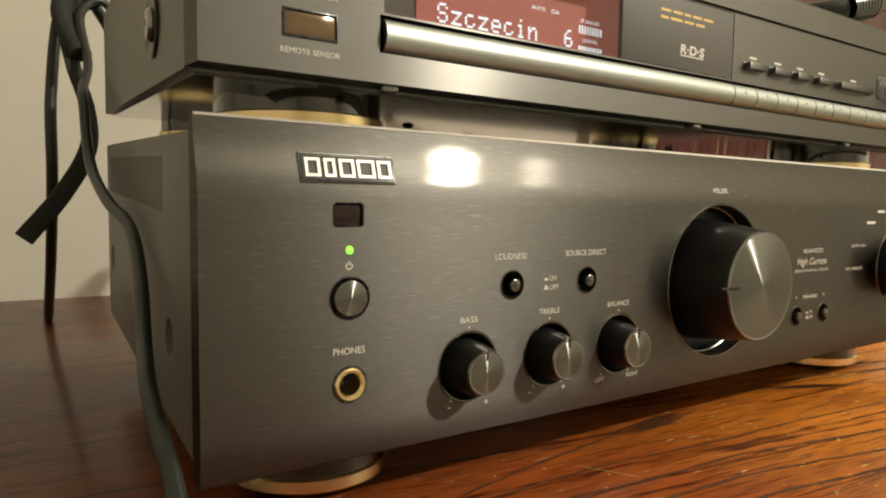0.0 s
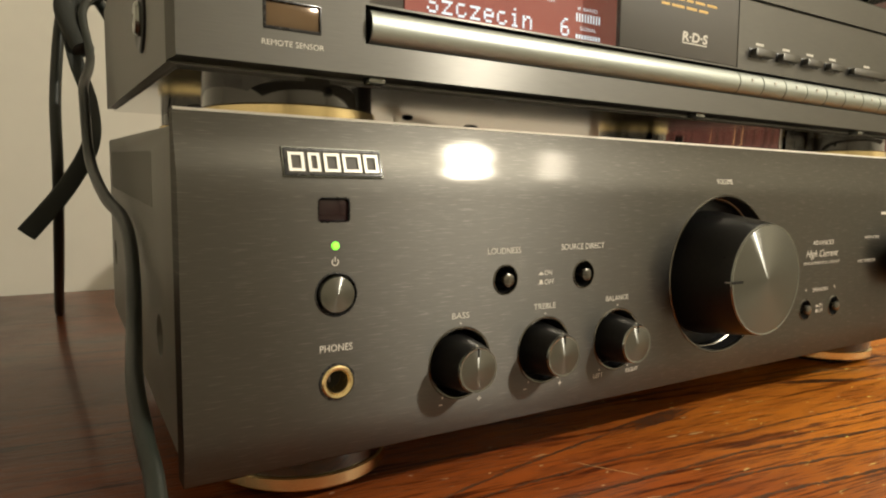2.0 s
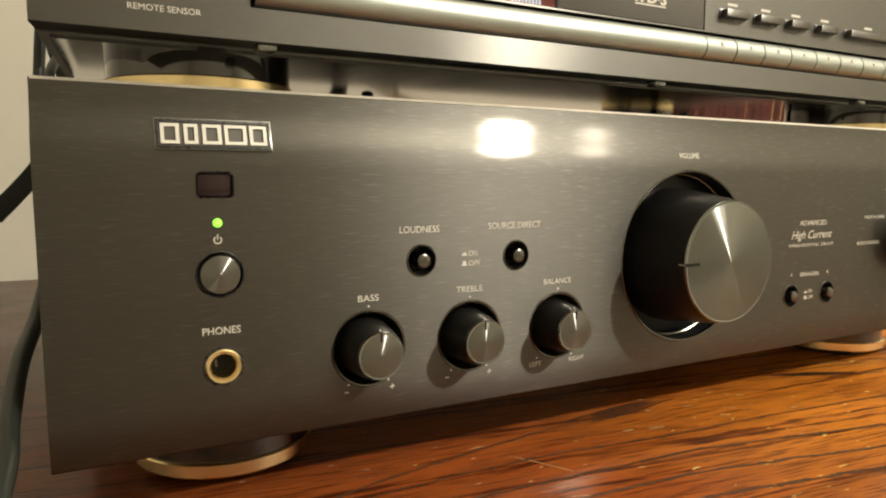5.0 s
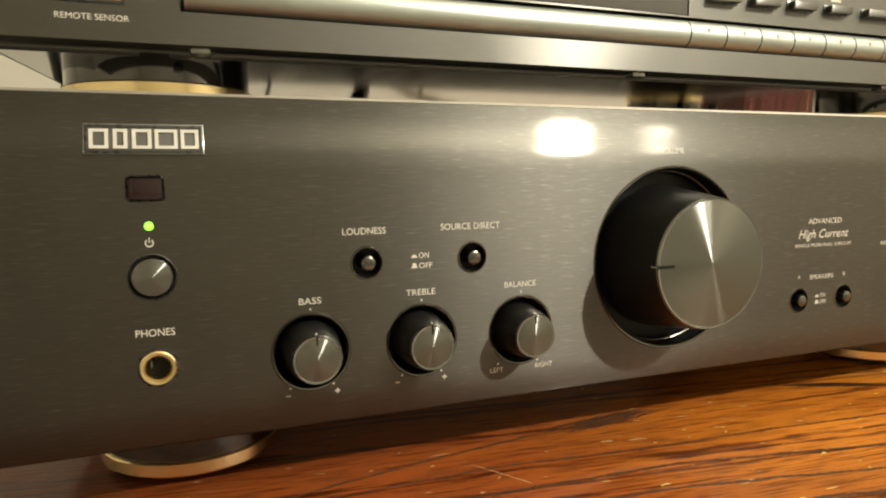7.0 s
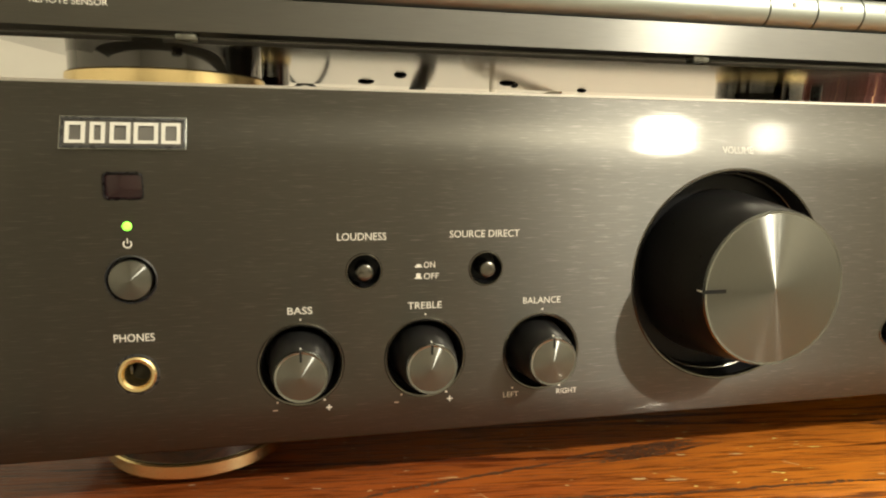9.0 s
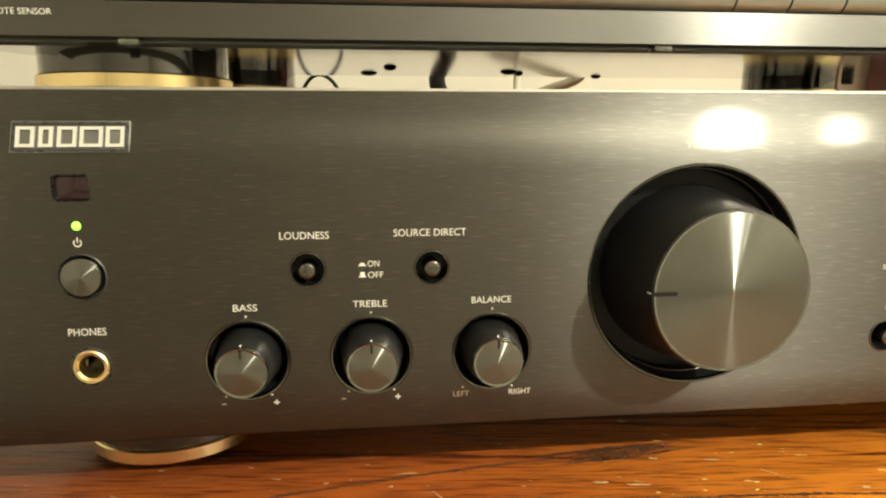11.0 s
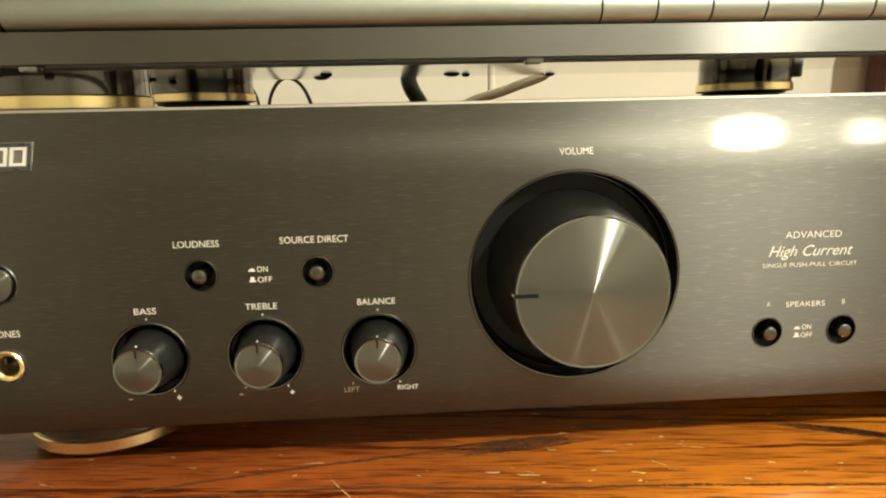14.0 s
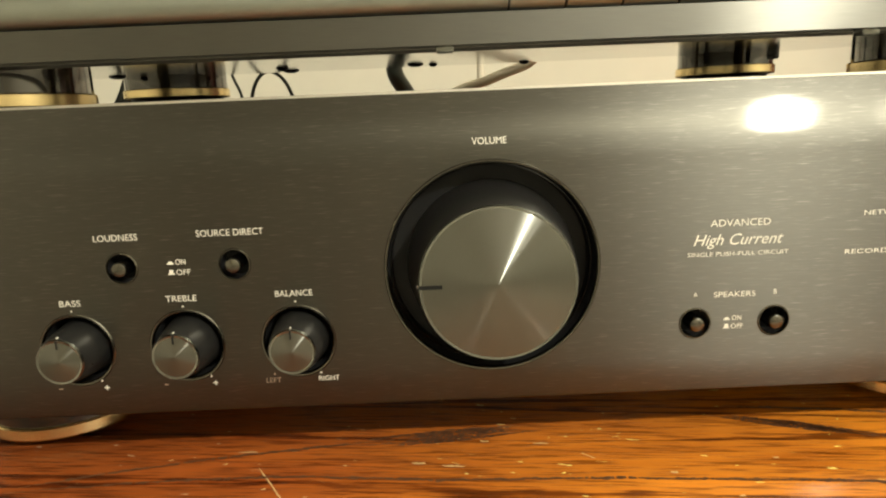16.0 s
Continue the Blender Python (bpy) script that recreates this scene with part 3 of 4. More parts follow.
j = part("phones_jack", lathe([(0.0049, 0.0001), (0.0048, -0.0006), (0.0044, -0.0010), (0.0037, -0.0009), (0.0032, -0.0002), (0.0031, 0.006)], segs=48), M_GOLD, amp, "gold-plated headphone socket")
j.location = (JACK[0], 0, JACK[1])
part("bore", lathe([(0.0031, 0.0052), (0.0, 0.0052)], segs=32), M_DEEP, j, "dark bore of the socket")
part("contact", box(-0.0022, -0.0014, 0.0015, 0.005, -0.0003, 0.0018, 0.0002), M_RIMDARK, j, "spring contact")
part("collar", lathe([(0.0055, 0.0), (0.0053, -0.0003), (0.0049, -0.0003), (0.0048, 0.0002)], segs=48), M_BLACK, j, "black collar")

led = part("power_light", lathe([(0.00115, 0.002), (0.00115, -0.0001), (0.0008, -0.0005), (0.0, -0.0006)], segs=24), M_LED, amp, "lit green power light")
led.location = (LED[0], 0, LED[1])
part("remote_window", box(0.0397, 0.0491, 0.0008, 0.003, 0.0900, 0.0968, 0.0008), M_IR, amp, "smoked dark red remote window")
fr = box(0.0394, 0.0494, -0.0002, 0.004, 0.0897, 0.0971, 0.0012, segs=3)
part("window_frame", carve(fr, box(0.0399, 0.0489, -0.01, 0.02, 0.0902, 0.0966, 0.001, segs=3)), M_BLACK, amp, "black frame of the remote window")

# maker's badge: plain silver shapes in a dark tray
def leaned(bm):
    """Laid against the leaning shoulder of the panel."""
    for v in bm.verts:
        v.co.y += y_badge + slope_badge * (v.co.z - 0.1027) - 0.0003
    return bm


y_badge, slope_badge = face_y(0.1027), (face_y(0.1103) - face_y(0.1027)) / 0.0076
bd = part("badge", leaned(box(0.0308, 0.0592, -0.0003, 0.0012, 0.1029, 0.1101, 0.0003)), M_MASK, amp, "dark metal badge tray with plain silver shapes")
part("badge_frame", leaned(carve(box(0.0306, 0.0594, -0.0007, 0.0006, 0.1027, 0.1103, 0.0003), box(0.0313, 0.0587, -0.01, 0.01, 0.1034, 0.1096))), M_BLACK, bd, "raised black frame")
part("badge_lip", leaned(carve(box(0.0303, 0.0597, -0.0003, 0.0006, 0.1024, 0.1106, 0.0002), box(0.0306, 0.0594, -0.01, 0.01, 0.1027, 0.1103))), M_RIM, bd, "thin bright lip round the badge")
for x0, x1 in ((0.0318, 0.0363), (0.0374, 0.0408), (0.0419, 0.0466), (0.0474, 0.0530), (0.0538, 0.0583)):
    b = carve(box(x0, x1, -0.0008, -0.0002, 0.1039, 0.1091), box(x0 + 0.0009, x1 - 0.0009, -0.01, 0.01, 0.1047, 0.1083))
    part("badge_shape", leaned(b), M_SILVER, bd, "plain raised silver shape")

# print on the panel
for text, x0, x1, z, h in (
    ("BASS", 0.0833, 0.0898, 0.0599, 0.0019), ("TREBLE", 0.1160, 0.1256, 0.0601, 0.0019), ("BALANCE", 0.1497, 0.1612, 0.0603, 0.0019),
    ("LOUDNESS", 0.0967, 0.1100, 0.0798, 0.0020), ("SOURCE DIRECT", 0.1277, 0.1480, 0.0801, 0.0020),
    ("ON", 0.1204, 0.1236, 0.0716, 0.0017), ("OFF", 0.1204, 0.1247, 0.0684, 0.0017),
    ("LEFT", 0.1444, 0.1491, 0.0321, 0.0016), ("RIGHT", 0.1610, 0.1675, 0.0321, 0.0016), ("PHONES", 0.0399, 0.0497, 0.0545, 0.0020),
    ("ADVANCED", 0.2833, 0.3015, 0.0765, 0.0021), ("SINGLE PUSH-PULL CIRCUIT", 0.2766, 0.3075, 0.0669, 0.0013),
    ("SPEAKERS", 0.2852, 0.2982, 0.0540, 0.0017), ("A", 0.2789, 0.2801, 0.0543, 0.0015), ("B", 0.3038, 0.3048, 0.0543, 0.0015),
    ("ON", 0.2912, 0.2942, 0.0463, 0.0016), ("OFF", 0.2910, 0.2948, 0.0436, 0.0016),
    ("NETWORK", 0.3298, 0.3452, 0.0779, 0.0014), ("RECORDER", 0.3249, 0.3420, 0.0660, 0.0014),
):
    lettering(text, x0, x1, z, h, 0.0, M_INK, amp)
lettering("VOLUME", 0.2117, 0.2220, 0.1041, 0.0020, 0.0, M_INK, amp, bend=face_y)
lettering("High Current", 0.2783, 0.3057, 0.0714, 0.0034, 0.0, M_INK, amp, shear=0.35)
for x, z in ((0.0939, 0.0320), (0.1283, 0.0321)):
    bm = box(x - 0.0008, x + 0.0008, -0.00006, 0.0001, z - 0.00016, z + 0.00016)
    box(x - 0.00016, x + 0.00016, -0.00006, 0.0001, z - 0.0008, z + 0.0008, 0, bm)
    part("plus_mark", bm, M_INK, amp)
bars([(0.0787, 0.0800, 0.0321, 0.0003), (0.1121, 0.1134, 0.0321, 0.0003)], 0.0, M_INK, amp, "minus_mark")
for x, z in ((0.0866, 0.0574), (0.1210, 0.0575), (0.1557, 0.0576), (0.0927, 0.0343), (0.1272, 0.0343), (0.1472, 0.0341), (0.1618, 0.0340), (0.0800, 0.0343), (0.1142, 0.0343)):
    d = part("index_dot", lathe([(0.0003, 0.0), (0.0003, -0.00006), (0.0, -0.00006)], segs=12), M_INK, amp)
    d.location = (x, 0, z)
for x, z in ((0.1179, 0.0716), (0.1179, 0.0684), (0.2886, 0.0463), (0.2886, 0.0436)):
    up = 0.0005 if z in (0.0716, 0.0463) else 0.0011
    bm = box(x, x + 0.0020, -0.00006, 0.0001, z - 0.0007, z - 0.0003)
    box(x + 0.0004, x + 0.0016, -0.00006, 0.0001, z - 0.0003, z - 0.0003 + up, 0, bm)
    part("position_mark", bm, M_INK, amp)
ring = bmesh.new()
for k in range(20):
    a = radians(90 + 38 + (360 - 76) * k / 20)
    a2 = radians(90 + 38 + (360 - 76) * (k + 1) / 20)
    ring.faces.new([ring.verts.new((r * math.cos(t) + 0.0446, -0.00006, r * math.sin(t) + 0.0789)) for r, t in ((0.0011, a), (0.0011, a2), (0.0008, a2), (0.0008, a))])
box(0.04447, 0.04473, -0.00006, 0.0001, 0.0790, 0.0804, 0, ring)
part("power_symbol", ring, M_INK, amp, "printed power symbol")
bars([(0.3450, 0.3540, 0.0900, 0.0014), (0.3560, 0.3640, 0.0960, 0.0014)], 0.0, M_INK, amp)


def foot(parent, x, y, z0, z1, r, lift=0.0):
    """A round hi-fi foot with a gilt band."""
    a = z0 + lift
    f = part("foot", lathe([(r - 0.003, a + 0.001), (r - 0.001, a + 0.006), (r, a + 0.007), (r, z1 - 0.0006), (r - 0.001, z1), (0, z1)], "Z", 72, at=(x, y, 0)), M_FOOT, parent, "round glossy black foot")
    part("gilt_band", lathe([(r - 0.001, a + 0.0022), (r + 0.0006, a + 0.0024), (r + 0.001, a + 0.0029), (r + 0.001, a + 0.0066), (r + 0.0006, a + 0.0071), (r - 0.001, a + 0.0073)], "Z", 72, at=(x, y, 0)), M_GOLD, f, "brushed gold band")
    part("pad", lathe([(0, z0), (r - 0.0075, z0), (r - 0.006, z0 + 0.0005), (r - 0.006, a + 0.0024), (0, a + 0.0024)], "Z", 48, at=(x, y, 0)), M_RUBBER, f, "black rubber pad")


for fx in (0.0520, 0.3850):
    for fy in (0.0510, 0.190):
        foot(amp, fx, fy, 0.0, P_B + 0.0012 + RISE * fy, 0.0285, 0.0008)

# ---------------------------------------------------------------- tuner
F = 0.0028
tuner = base("radio_tuner", (0, 0, 0), "dark grey radio tuner with lit red display on the amplifier", "tuner")
T_L, T_R, T_B, T_T = 0.0047, 0.4293, 0.1317, 0.1940


def under(y):
    return T_B + RISE * (y - F)


face = prism([(F, T_B), (F, T_T - 0.001), (F + 0.001, T_T), (F + 0.016, T_T), (F + 0.016, T_B + 0.0012), (F + 0.0006, T_B - 0.0002)], T_L, T_R)
cut = box(0.0566, 0.2243, -0.02, 0.0150, 0.1518, 0.1796)
box(0.0553, 0.5, -0.02, F + 0.0050, 0.1404, 0.1512, 0, cut)
box(0.0264, 0.0420, -0.02, F + 0.0014, 0.1412, 0.1484, 0, cut)
box(0.0, 0.5, -0.02, F + 0.0018, 0.1798, 0.1812, 0, cut)
part("front_panel", carve(face, cut), M_TUNER, tuner, "satin grey front panel with a long groove")
body = bmesh.new()
B0, B1 = F + 0.016, 0.228
vs = [body.verts.new(p) for p in ((T_L, B0, under(B0)), (T_R, B0, under(B0)), (T_R, B1, under(B1)), (T_L, B1, under(B1)), (T_L, B0, T_T), (T_R, B0, T_T), (T_R, B1, T_T), (T_L, B1, T_T))]
for q in ((4, 5, 6, 7), (0, 1, 5, 4), (1, 2, 6, 5), (2, 3, 7, 6), (3, 0, 4, 7), (3, 2, 1, 0)):
    body.faces.new([vs[k] for k in q])
part("cover", body, M_COVER, tuner, "black painted steel cover")
plate = bmesh.new()
vs = [plate.verts.new((x, y, under(y) - d)) for d in (0.0, 0.0012) for x, y in ((T_L + 0.003, F + 0.018), (T_R - 0.003, F + 0.018), (T_R - 0.003, B1 - 0.001), (T_L + 0.003, B1 - 0.001))]
for q in ((3, 2, 1, 0), (4, 5, 6, 7), (0, 1, 5, 4), (1, 2, 6, 5), (2, 3, 7, 6), (3, 0, 4, 7)):
    plate.faces.new([vs[k] for k in q])
bp_ob = part("bottom_plate", plate, M_ZINC, tuner, "shiny galvanised bottom plate with dark holes")
for x, y, r in ((0.1215, 0.183, 0.0046), (0.1920, 0.155, 0.0044), (0.2010, 0.172, 0.0024), (0.0372, 0.156, 0.0044), (0.255, 0.205, 0.003), (0.131, 0.120, 0.003)):
    part("grommet", lathe([(r, under(y) - 0.0010), (r * 0.9, under(y) - 0.0019), (r * 0.5, under(y) - 0.0026), (0, under(y) - 0.0027)], "Z", 20, at=(x, y, 0)), M_DEEP, bp_ob, "small dark rubber grommet")
part("peg", lathe([(0.0030, under(0.1555) - 0.0010), (0.0030, under(0.1555) - 0.0056), (0.0022, under(0.1555) - 0.0062), (0, under(0.1555) - 0.0062)], "Z", 20, at=(0.378, 0.1555, 0)), M_BLACK, bp_ob, "short dark plastic peg")
for x in (0.0600, 0.2050, 0.3300):
    part("lug", box(x - 0.0027, x + 0.0027, F + 0.002, F + 0.007, T_B - 0.0018, T_B + 0.0012, 0.0007), M_RIM, tuner, "small bright metal lug under the front edge")
b = lathe([(0.0108, 0), (0.0108, 0.0008), (0.0100, 0.0012), (0.0068, 0.0004), (0.0056, 0.0004)], "Z", 40)
bmesh.ops.transform(b, verts=b.verts, matrix=Matrix.Translation((T_L, 0.0672, 0.1542)) @ Matrix.Rotation(radians(-90), 4, "Y"))
washer = part("washer", b, M_SKIRT, tuner, "wide dark washer on the side of the cover")
b = lathe([(0.0056, 0.0004), (0.0056, 0.0014), (0.0048, 0.0024), (0.0016, 0.0028), (0.0014, 0.0018), (0.0, 0.0018)], "Z", 28)
bmesh.ops.transform(b, verts=b.verts, matrix=Matrix.Translation((T_L, 0.0672, 0.1542)) @ Matrix.Rotation(radians(-90), 4, "Y"))
part("screw", b, M_RIM, washer, "steel screw head")

# display
part("display_backing", box(0.0570, 0.2240, 0.0140, 0.0148, 0.1520, 0.1794), M_FILTER_OFF, tuner, "dark backing of the display")
part("display_filter", box(0.0735, 0.1655, 0.0134, 0.0140, 0.1524, 0.1794), M_FILTER, tuner, "glowing red display filter")
part("display_mask", box(0.1556, 0.2236, F - 0.0001, F + 0.002, 0.1520, 0.1794, 0.0002), M_MASK, tuner, "satin grey mask beside the display")
pane = part("display_pane", box(0.0568, 0.1555, F + 0.0003, F + 0.0010, 0.1519, 0.1795), M_PANE, tuner, "smoked clear display pane")
pane.visible_shadow = False
GLYPH = {"S": "01110 10001 10000 01110 00001 10001 01110", "z": "00000 00000 11111 00010 00100 01000 11111", "c": "00000 00000 01110 10000 10000 10001 01110",
         "e": "00000 00000 01110 10001 11111 10000 01110", "i": "00100 00000 01100 00100 00100 00100 01110", "n": "00000 00000 10110 11001 10001 10001 10001", "6": "00110 01000 10000 11110 10001 10001 01110"}


def dot_letter(ch, x0, z0, w, h):
    bm = bmesh.new()
    for r, row in enumerate(GLYPH[ch].split()):
        for c, on in enumerate(row):
            if on == "1":
                x, z = x0 + w * c / 5, z0 + h * (6 - r) / 7
                box(x, x + w / 5 * 0.78, 0.0130, 0.0134, z, z + h / 7 * 0.78, 0, bm)
    part("display_letter", bm, M_VFD, tuner, "lit dot-matrix character " + ch)


for k, ch in enumerate("Szczecin"):
    dot_letter(ch, 0.0812 + 0.00545 * k, 0.1556, 0.0041, 0.0064)
dot_letter("6", 0.1366, 0.1556, 0.0041, 0.0064)
lettering("AUTO", 0.1208, 0.1272, 0.1672, 0.0014, 0.0134, M_VFD, tuner)
lettering("CH", 0.1300, 0.1336, 0.1672, 0.0014, 0.0134, M_VFD, tuner)
lettering("IF BAND", 0.1448, 0.1545, 0.1662, 0.0013, 0.0134, M_VFD, tuner)
lettering("SIGNAL", 0.1460, 0.1540, 0.1592, 0.0013, 0.0134, M_VFD, tuner)
bars([(0.1440 + 0.0014 * k, 0.1447 + 0.0014 * k, 0.1630, 0.0030) for k in range(9)] + [(0.1440 + 0.0014 * k, 0.1449 + 0.0014 * k, 0.1562, 0.0016) for k in range(9)], 0.0134, M_VFD, tuner, "level_bar")
lettering("R·D·S", 0.1892, 0.2044, 0.1601, 0.0034, F - 0.0001, M_INK, tuner, shear=0.1, bold=0.035)
bars([(0.1892, 0.2040, 0.1576, 0.0005)], F - 0.0001, M_INK, tuner)
for z, words in ((0.1736, (0.006, 0.0058, 0.0040, 0.0058, 0.0062)), (0.1708, (0.0046, 0.0072, 0.0062, 0.0056))):
    x = 0.1768
    for w in words:
        bars([(x, x + w, z, 0.0010)], F - 0.0001, M_YELLOW, tuner)
        x += w + 0.0012


def half_round(x0, x1, ends=0.0003):
    prof = [(F + 0.0045, 0.1407)]
    for k in range(13):
        a = radians(-86 + 172 * k / 12)
        prof.append((F + 0.0022 - 0.0046 * math.cos(a), 0.1456 + 0.0050 * math.sin(a)))
    prof.append((F + 0.0045, 0.1507))
    return prism(prof, x0 + ends, x1 - ends)


part("trim_bar", half_round(0.0562, 0.2236), M_BAR, tuner, "rounded satin bar under the display")
for k in range(12):
    x = 0.2236 + 0.01634 * k
    key = part("preset_key", half_round(x, x + 0.01634), M_BAR, tuner, "rounded preset key")
    part("key_mark", box(x + 0.0076, x + 0.0087, F - 0.00255, F - 0.0022, 0.1462, 0.1474), M_INK, key)
part("groove_backing", box(0.0556, T_R - 0.001, F + 0.0046, F + 0.0052, 0.1398, 0.1511), M_DEEP, tuner, "dark groove behind the bar")

sw = part("sensor_window", box(0.0270, 0.0418, F + 0.0003, F + 0.0013, 0.1417, 0.1482, 0.0003), M_SENSOR, tuner, "amber smoked remote sensor window")
part("window_frame", carve(box(0.0262, 0.0422, F - 0.0003, F + 0.0014, 0.1409, 0.1487, 0.0003), box(0.0270, 0.0418, -0.02, 0.03, 0.1417, 0.1482)), M_BLACK, sw, "black frame of the sensor window")
lettering("REMOTE SENSOR", 0.0258, 0.0429, 0.1375, 0.0015, F, M_INK, tuner)
bars([(0.0262, 0.0300, 0.1530, 0.0014)], F, M_INK, tuner)
lettering("OFF", 0.0385, 0.0425, 0.1530, 0.0014, F, M_INK, tuner)
bars([(0.0310, 0.0365, 0.1530, 0.0014)], F, M_INK, tuner)
part("power_button", box(0.0250, 0.0450, F - 0.004, F + 0.001, 0.1570, 0.1690, 0.0008), M_TUNER, tuner, "square grey power button")
for x0, x1 in ((0.2329, 0.2458), (0.2522, 0.2650), (0.2713, 0.2832), (0.2905, 0.3020), (0.3110, 0.3440)):
    pb = part("button_bezel", box(x0 - 0.0012, x1 + 0.0006, F - 0.0003, F + 0.001, 0.1567, 0.1608, 0.0004), M_BLACK, tuner, "black recess round a button")
    part("button_cap", box(x0, x1, F - 0.0030, F + 0.0005, 0.1573, 0.1603, 0.0005), M_TUNER, pb, "grey oblong button")
    bars([((x0 + x1) / 2 - 0.003, (x0 + x1) / 2 + 0.0025, 0.1627, 0.0010)], F, M_INK, tuner)
jog = part("dial_recess", box(0.3525, 0.3990, F - 0.0003, F + 0.001, 0.1560, 0.1690, 0.0012), M_BLACK, tuner, "black recessed dial plate")
part("dial", lathe([(0.0060, F), (0.0060, F - 0.006), (0.0054, F - 0.0066), (0, F - 0.0066)], segs=40, at=(0.376, 0, 0.1625)), M_SKIRT, jog, "round tuning dial")

for fx, fy, r in ((0.0475, 0.0485, 0.0280), (0.3855, 0.0500, 0.0280), (0.0540, 0.1910, 0.0275), (0.3690, 0.1930, 0.0255)):
    foot(tuner, fx, fy, 0.1157 + RISE * (fy - 0.0095), under(fy) + 0.001, r)

# ---------------------------------------------------------------- cords
cord = base("power_cord", (-0.004, 0.004, 0), "black power cord looped over and hanging beside the amplifier", "cord")


def under_base(ob, anchor):
    ob.matrix_parent_inverse = Matrix.Translation(-Vector(anchor.location))
    return ob


under_base(tube([(0.03, 0.27, 0.17), (0.012, 0.285, 0.215), (-0.003, 0.275, 0.205), (-0.0011, 0.257, 0.174), (-0.0062, 0.222, 0.154), (-0.0069, 0.209, 0.143), (-0.0066, 0.180, 0.1133), (-0.0034, 0.141, 0.0962), (0.0006, 0.116, 0.0886), (0.0016, 0.098, 0.0806), (0.0005, 0.076, 0.0681), (-0.0022, 0.0505, 0.0533), (-0.0045, 0.0275, 0.0449), (-0.0047, 0.0054, 0.0358), (-0.0042, -0.0098, 0.0284), (-0.007, -0.045, 0.014), (-0.011, -0.070, 0.0060), (-0.014, -0.088, 0.0028), (-0.016, -0.0935, -0.006), (-0.017, -0.095, -0.05), (-0.020, -0.097, -0.20)], 0.0024, M_CORD, "sheath", cord), cord)
cord2 = base("signal_cord", (-0.02, 0.395, 0), "thin black cord hanging down to the table by the wall", "cord")
under_base(tube([(0.02, 0.29, 0.19), (0.002, 0.30, 0.222), (-0.012, 0.300, 0.212), (-0.0185, 0.297, 0.16), (-0.019, 0.298, 0.11), (-0.020, 0.33, 0.06), (-0.021, 0.38, 0.02), (-0.021, 0.42, 0.003), (-0.02, 0.50, 0.003)], 0.0033, M_CORD, "sheath", cord2), cord2)
strap = base("cable_strap", (-0.034, 0.205, 0.077), "black woven cable strap tied round the cords", "strap")
under_base(tube([(0.006, 0.29, 0.219), (-0.010, 0.286, 0.205), (-0.008, 0.27, 0.175), (-0.002, 0.26, 0.150), (-0.003, 0.24, 0.125), (-0.016, 0.222, 0.100), (-0.034, 0.205, 0.077)], 0.0009, M_STRAP, "webbing", strap, flat=0.0037), strap)
under_base(tube([(0.012, 0.282, 0.224), (-0.002, 0.29, 0.226), (-0.012, 0.285, 0.208), (-0.004, 0.268, 0.180)], 0.0062, M_STRAP, "wrap", strap), strap)

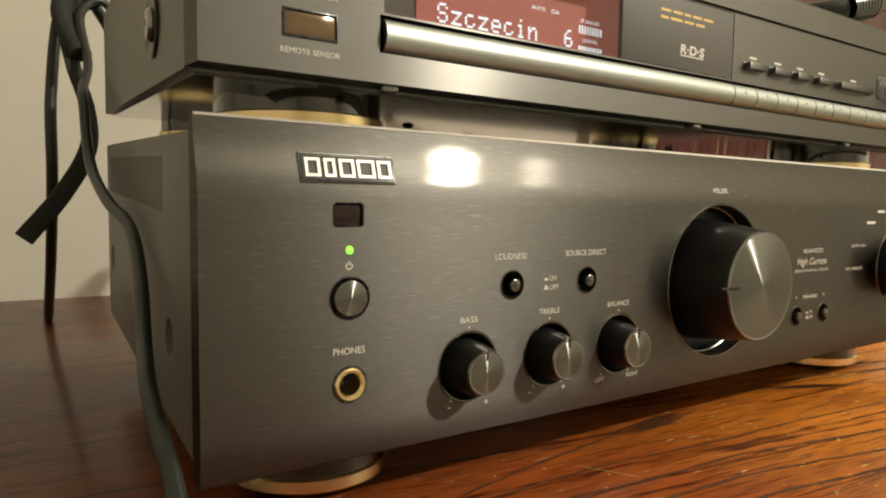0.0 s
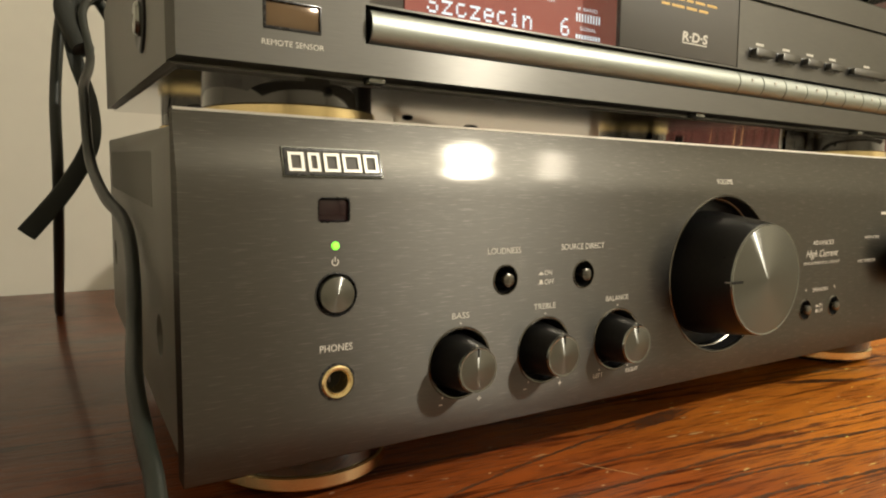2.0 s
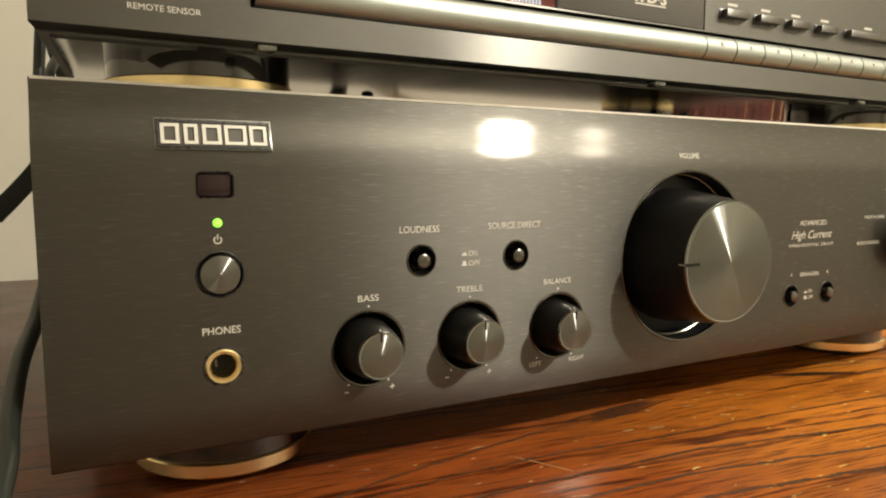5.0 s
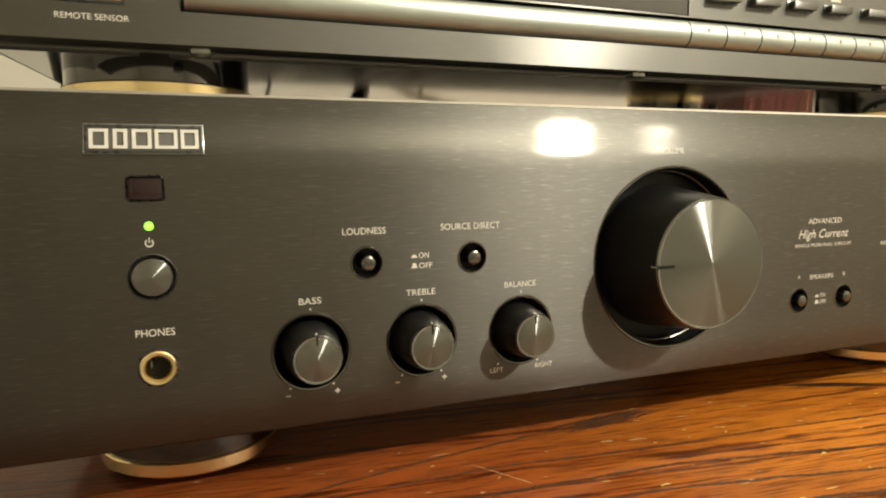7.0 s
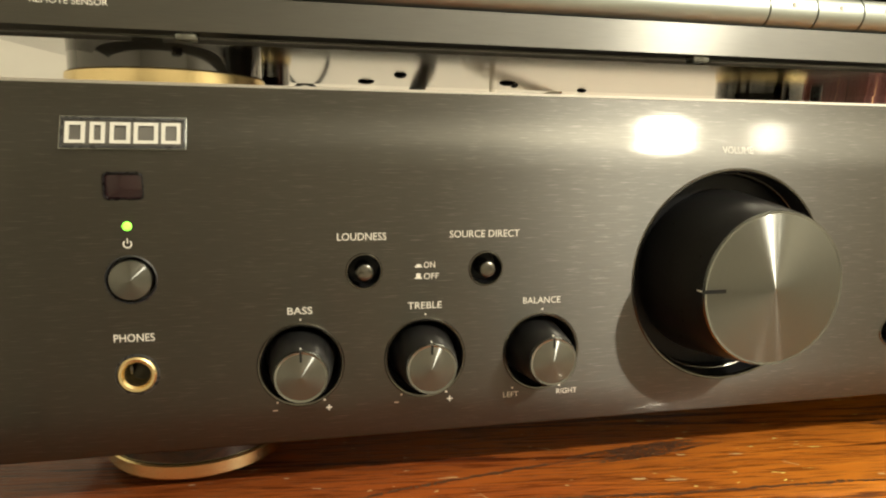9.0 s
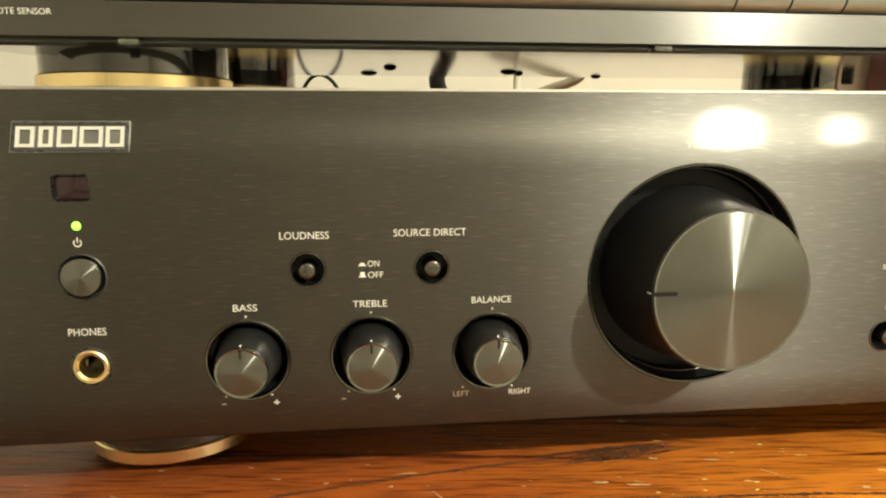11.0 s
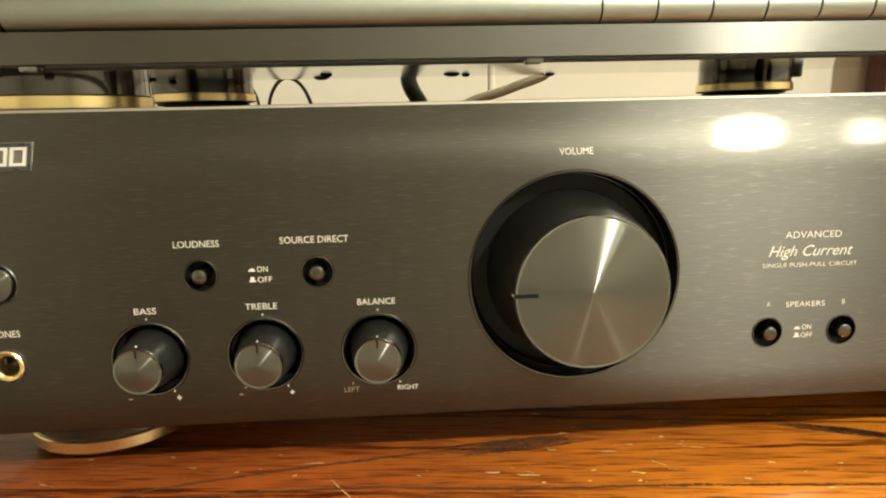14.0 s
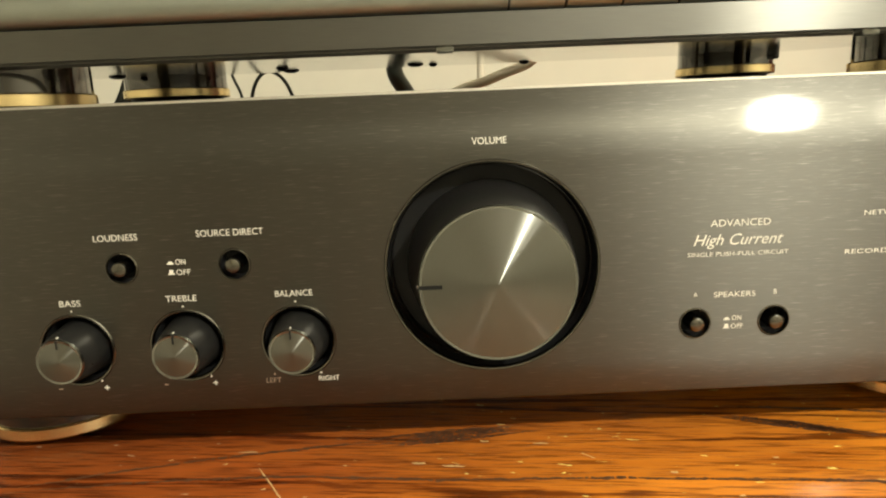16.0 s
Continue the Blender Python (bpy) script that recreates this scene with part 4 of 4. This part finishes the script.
# cables behind the amplifier
for name, label, pts, r, mat in (
    ("antenna_cable", "black antenna cable behind the amplifier", [(0.30, 0.36, 0.06), (0.20, 0.335, 0.10), (0.180, 0.322, 0.128), (0.1715, 0.313, 0.149), (0.185, 0.31, 0.175), (0.19, 0.26, 0.18)], 0.0062, M_CORD),
    ("mains_cable", "cream mains cable behind the amplifier", [(0.12, 0.33, 0.05), (0.20, 0.31, 0.118), (0.245, 0.295, 0.136), (0.2735, 0.288, 0.149), (0.25, 0.28, 0.17), (0.24, 0.24, 0.175)], 0.0036, M_CABLE_PALE),
    ("speaker_wire", "thin black looped wire behind the amplifier", [(0.073, 0.262, 0.105), (0.0755, 0.262, 0.123), (0.0785, 0.262, 0.1345), (0.0835, 0.262, 0.1420), (0.0897, 0.262, 0.1447), (0.0965, 0.262, 0.1415), (0.1020, 0.262, 0.1335), (0.1060, 0.262, 0.1200), (0.1080, 0.262, 0.100)], 0.0012, M_CORD),
    ("speaker_wire", "thin black wire behind the amplifier", [(0.069, 0.268, 0.105), (0.0680, 0.268, 0.128), (0.0645, 0.268, 0.1385), (0.0620, 0.268, 0.1460), (0.0630, 0.262, 0.1540)], 0.0010, M_CORD),
    ("speaker_wire", "pale upright wire behind the amplifier", [(0.2390, 0.345, 0.08), (0.2388, 0.345, 0.12), (0.2390, 0.343, 0.16), (0.2400, 0.335, 0.185)], 0.0030, M_CABLE_PALE),
):
    a = base(name, pts[0], label, "cable", "cables behind the amplifier")
    under_base(tube([(pts[0][0], pts[0][1] + 0.03, 0.004)] + pts, r, mat, "sheath", a), a)

# cabinet standing to the right, behind the stack
cab = base("wooden_cabinet", (1.15, 0.5, 0), "dark cherry veneered cabinet standing on the table by the wall", "cabinet")
under_base(part("body", box(0.70, 1.60, 0.45, 0.545, 0.0, 0.62, 0.003), M_BOX, cab), cab)

# coaxial plug lying on the tuner
plug = base("coaxial_plug", (0.325, 0.03, T_T), "black coaxial cable with a ribbed metal plug lying on the tuner", "plug")
under_base(tube([(0.30, 0.085, 0.2005), (0.315, 0.050, 0.2005), (0.326, 0.022, 0.2010), (0.335, 0.013, 0.2030)], 0.0062, M_CORD, "cable", plug), plug)
ribs = [(0.0, 0.0)]
for k in range(9):
    ribs += [(0.0082, 0.0020 * k), (0.0082, 0.0020 * k + 0.0011), (0.0073, 0.0020 * k + 0.0012), (0.0073, 0.0020 * k + 0.0019)]
ribs += [(0.0066, 0.0190), (0.0066, 0.0250), (0.0, 0.0250)]
b = lathe(ribs, "Z", 32)
bmesh.ops.transform(b, verts=b.verts, matrix=Matrix.Translation((0.335, 0.013, 0.2030)) @ Matrix.Rotation(radians(-18), 4, "Z") @ Matrix.Rotation(radians(75), 4, "Y"))
under_base(part("plug_body", b, M_RIM, plug, "ribbed bright metal plug"), plug)
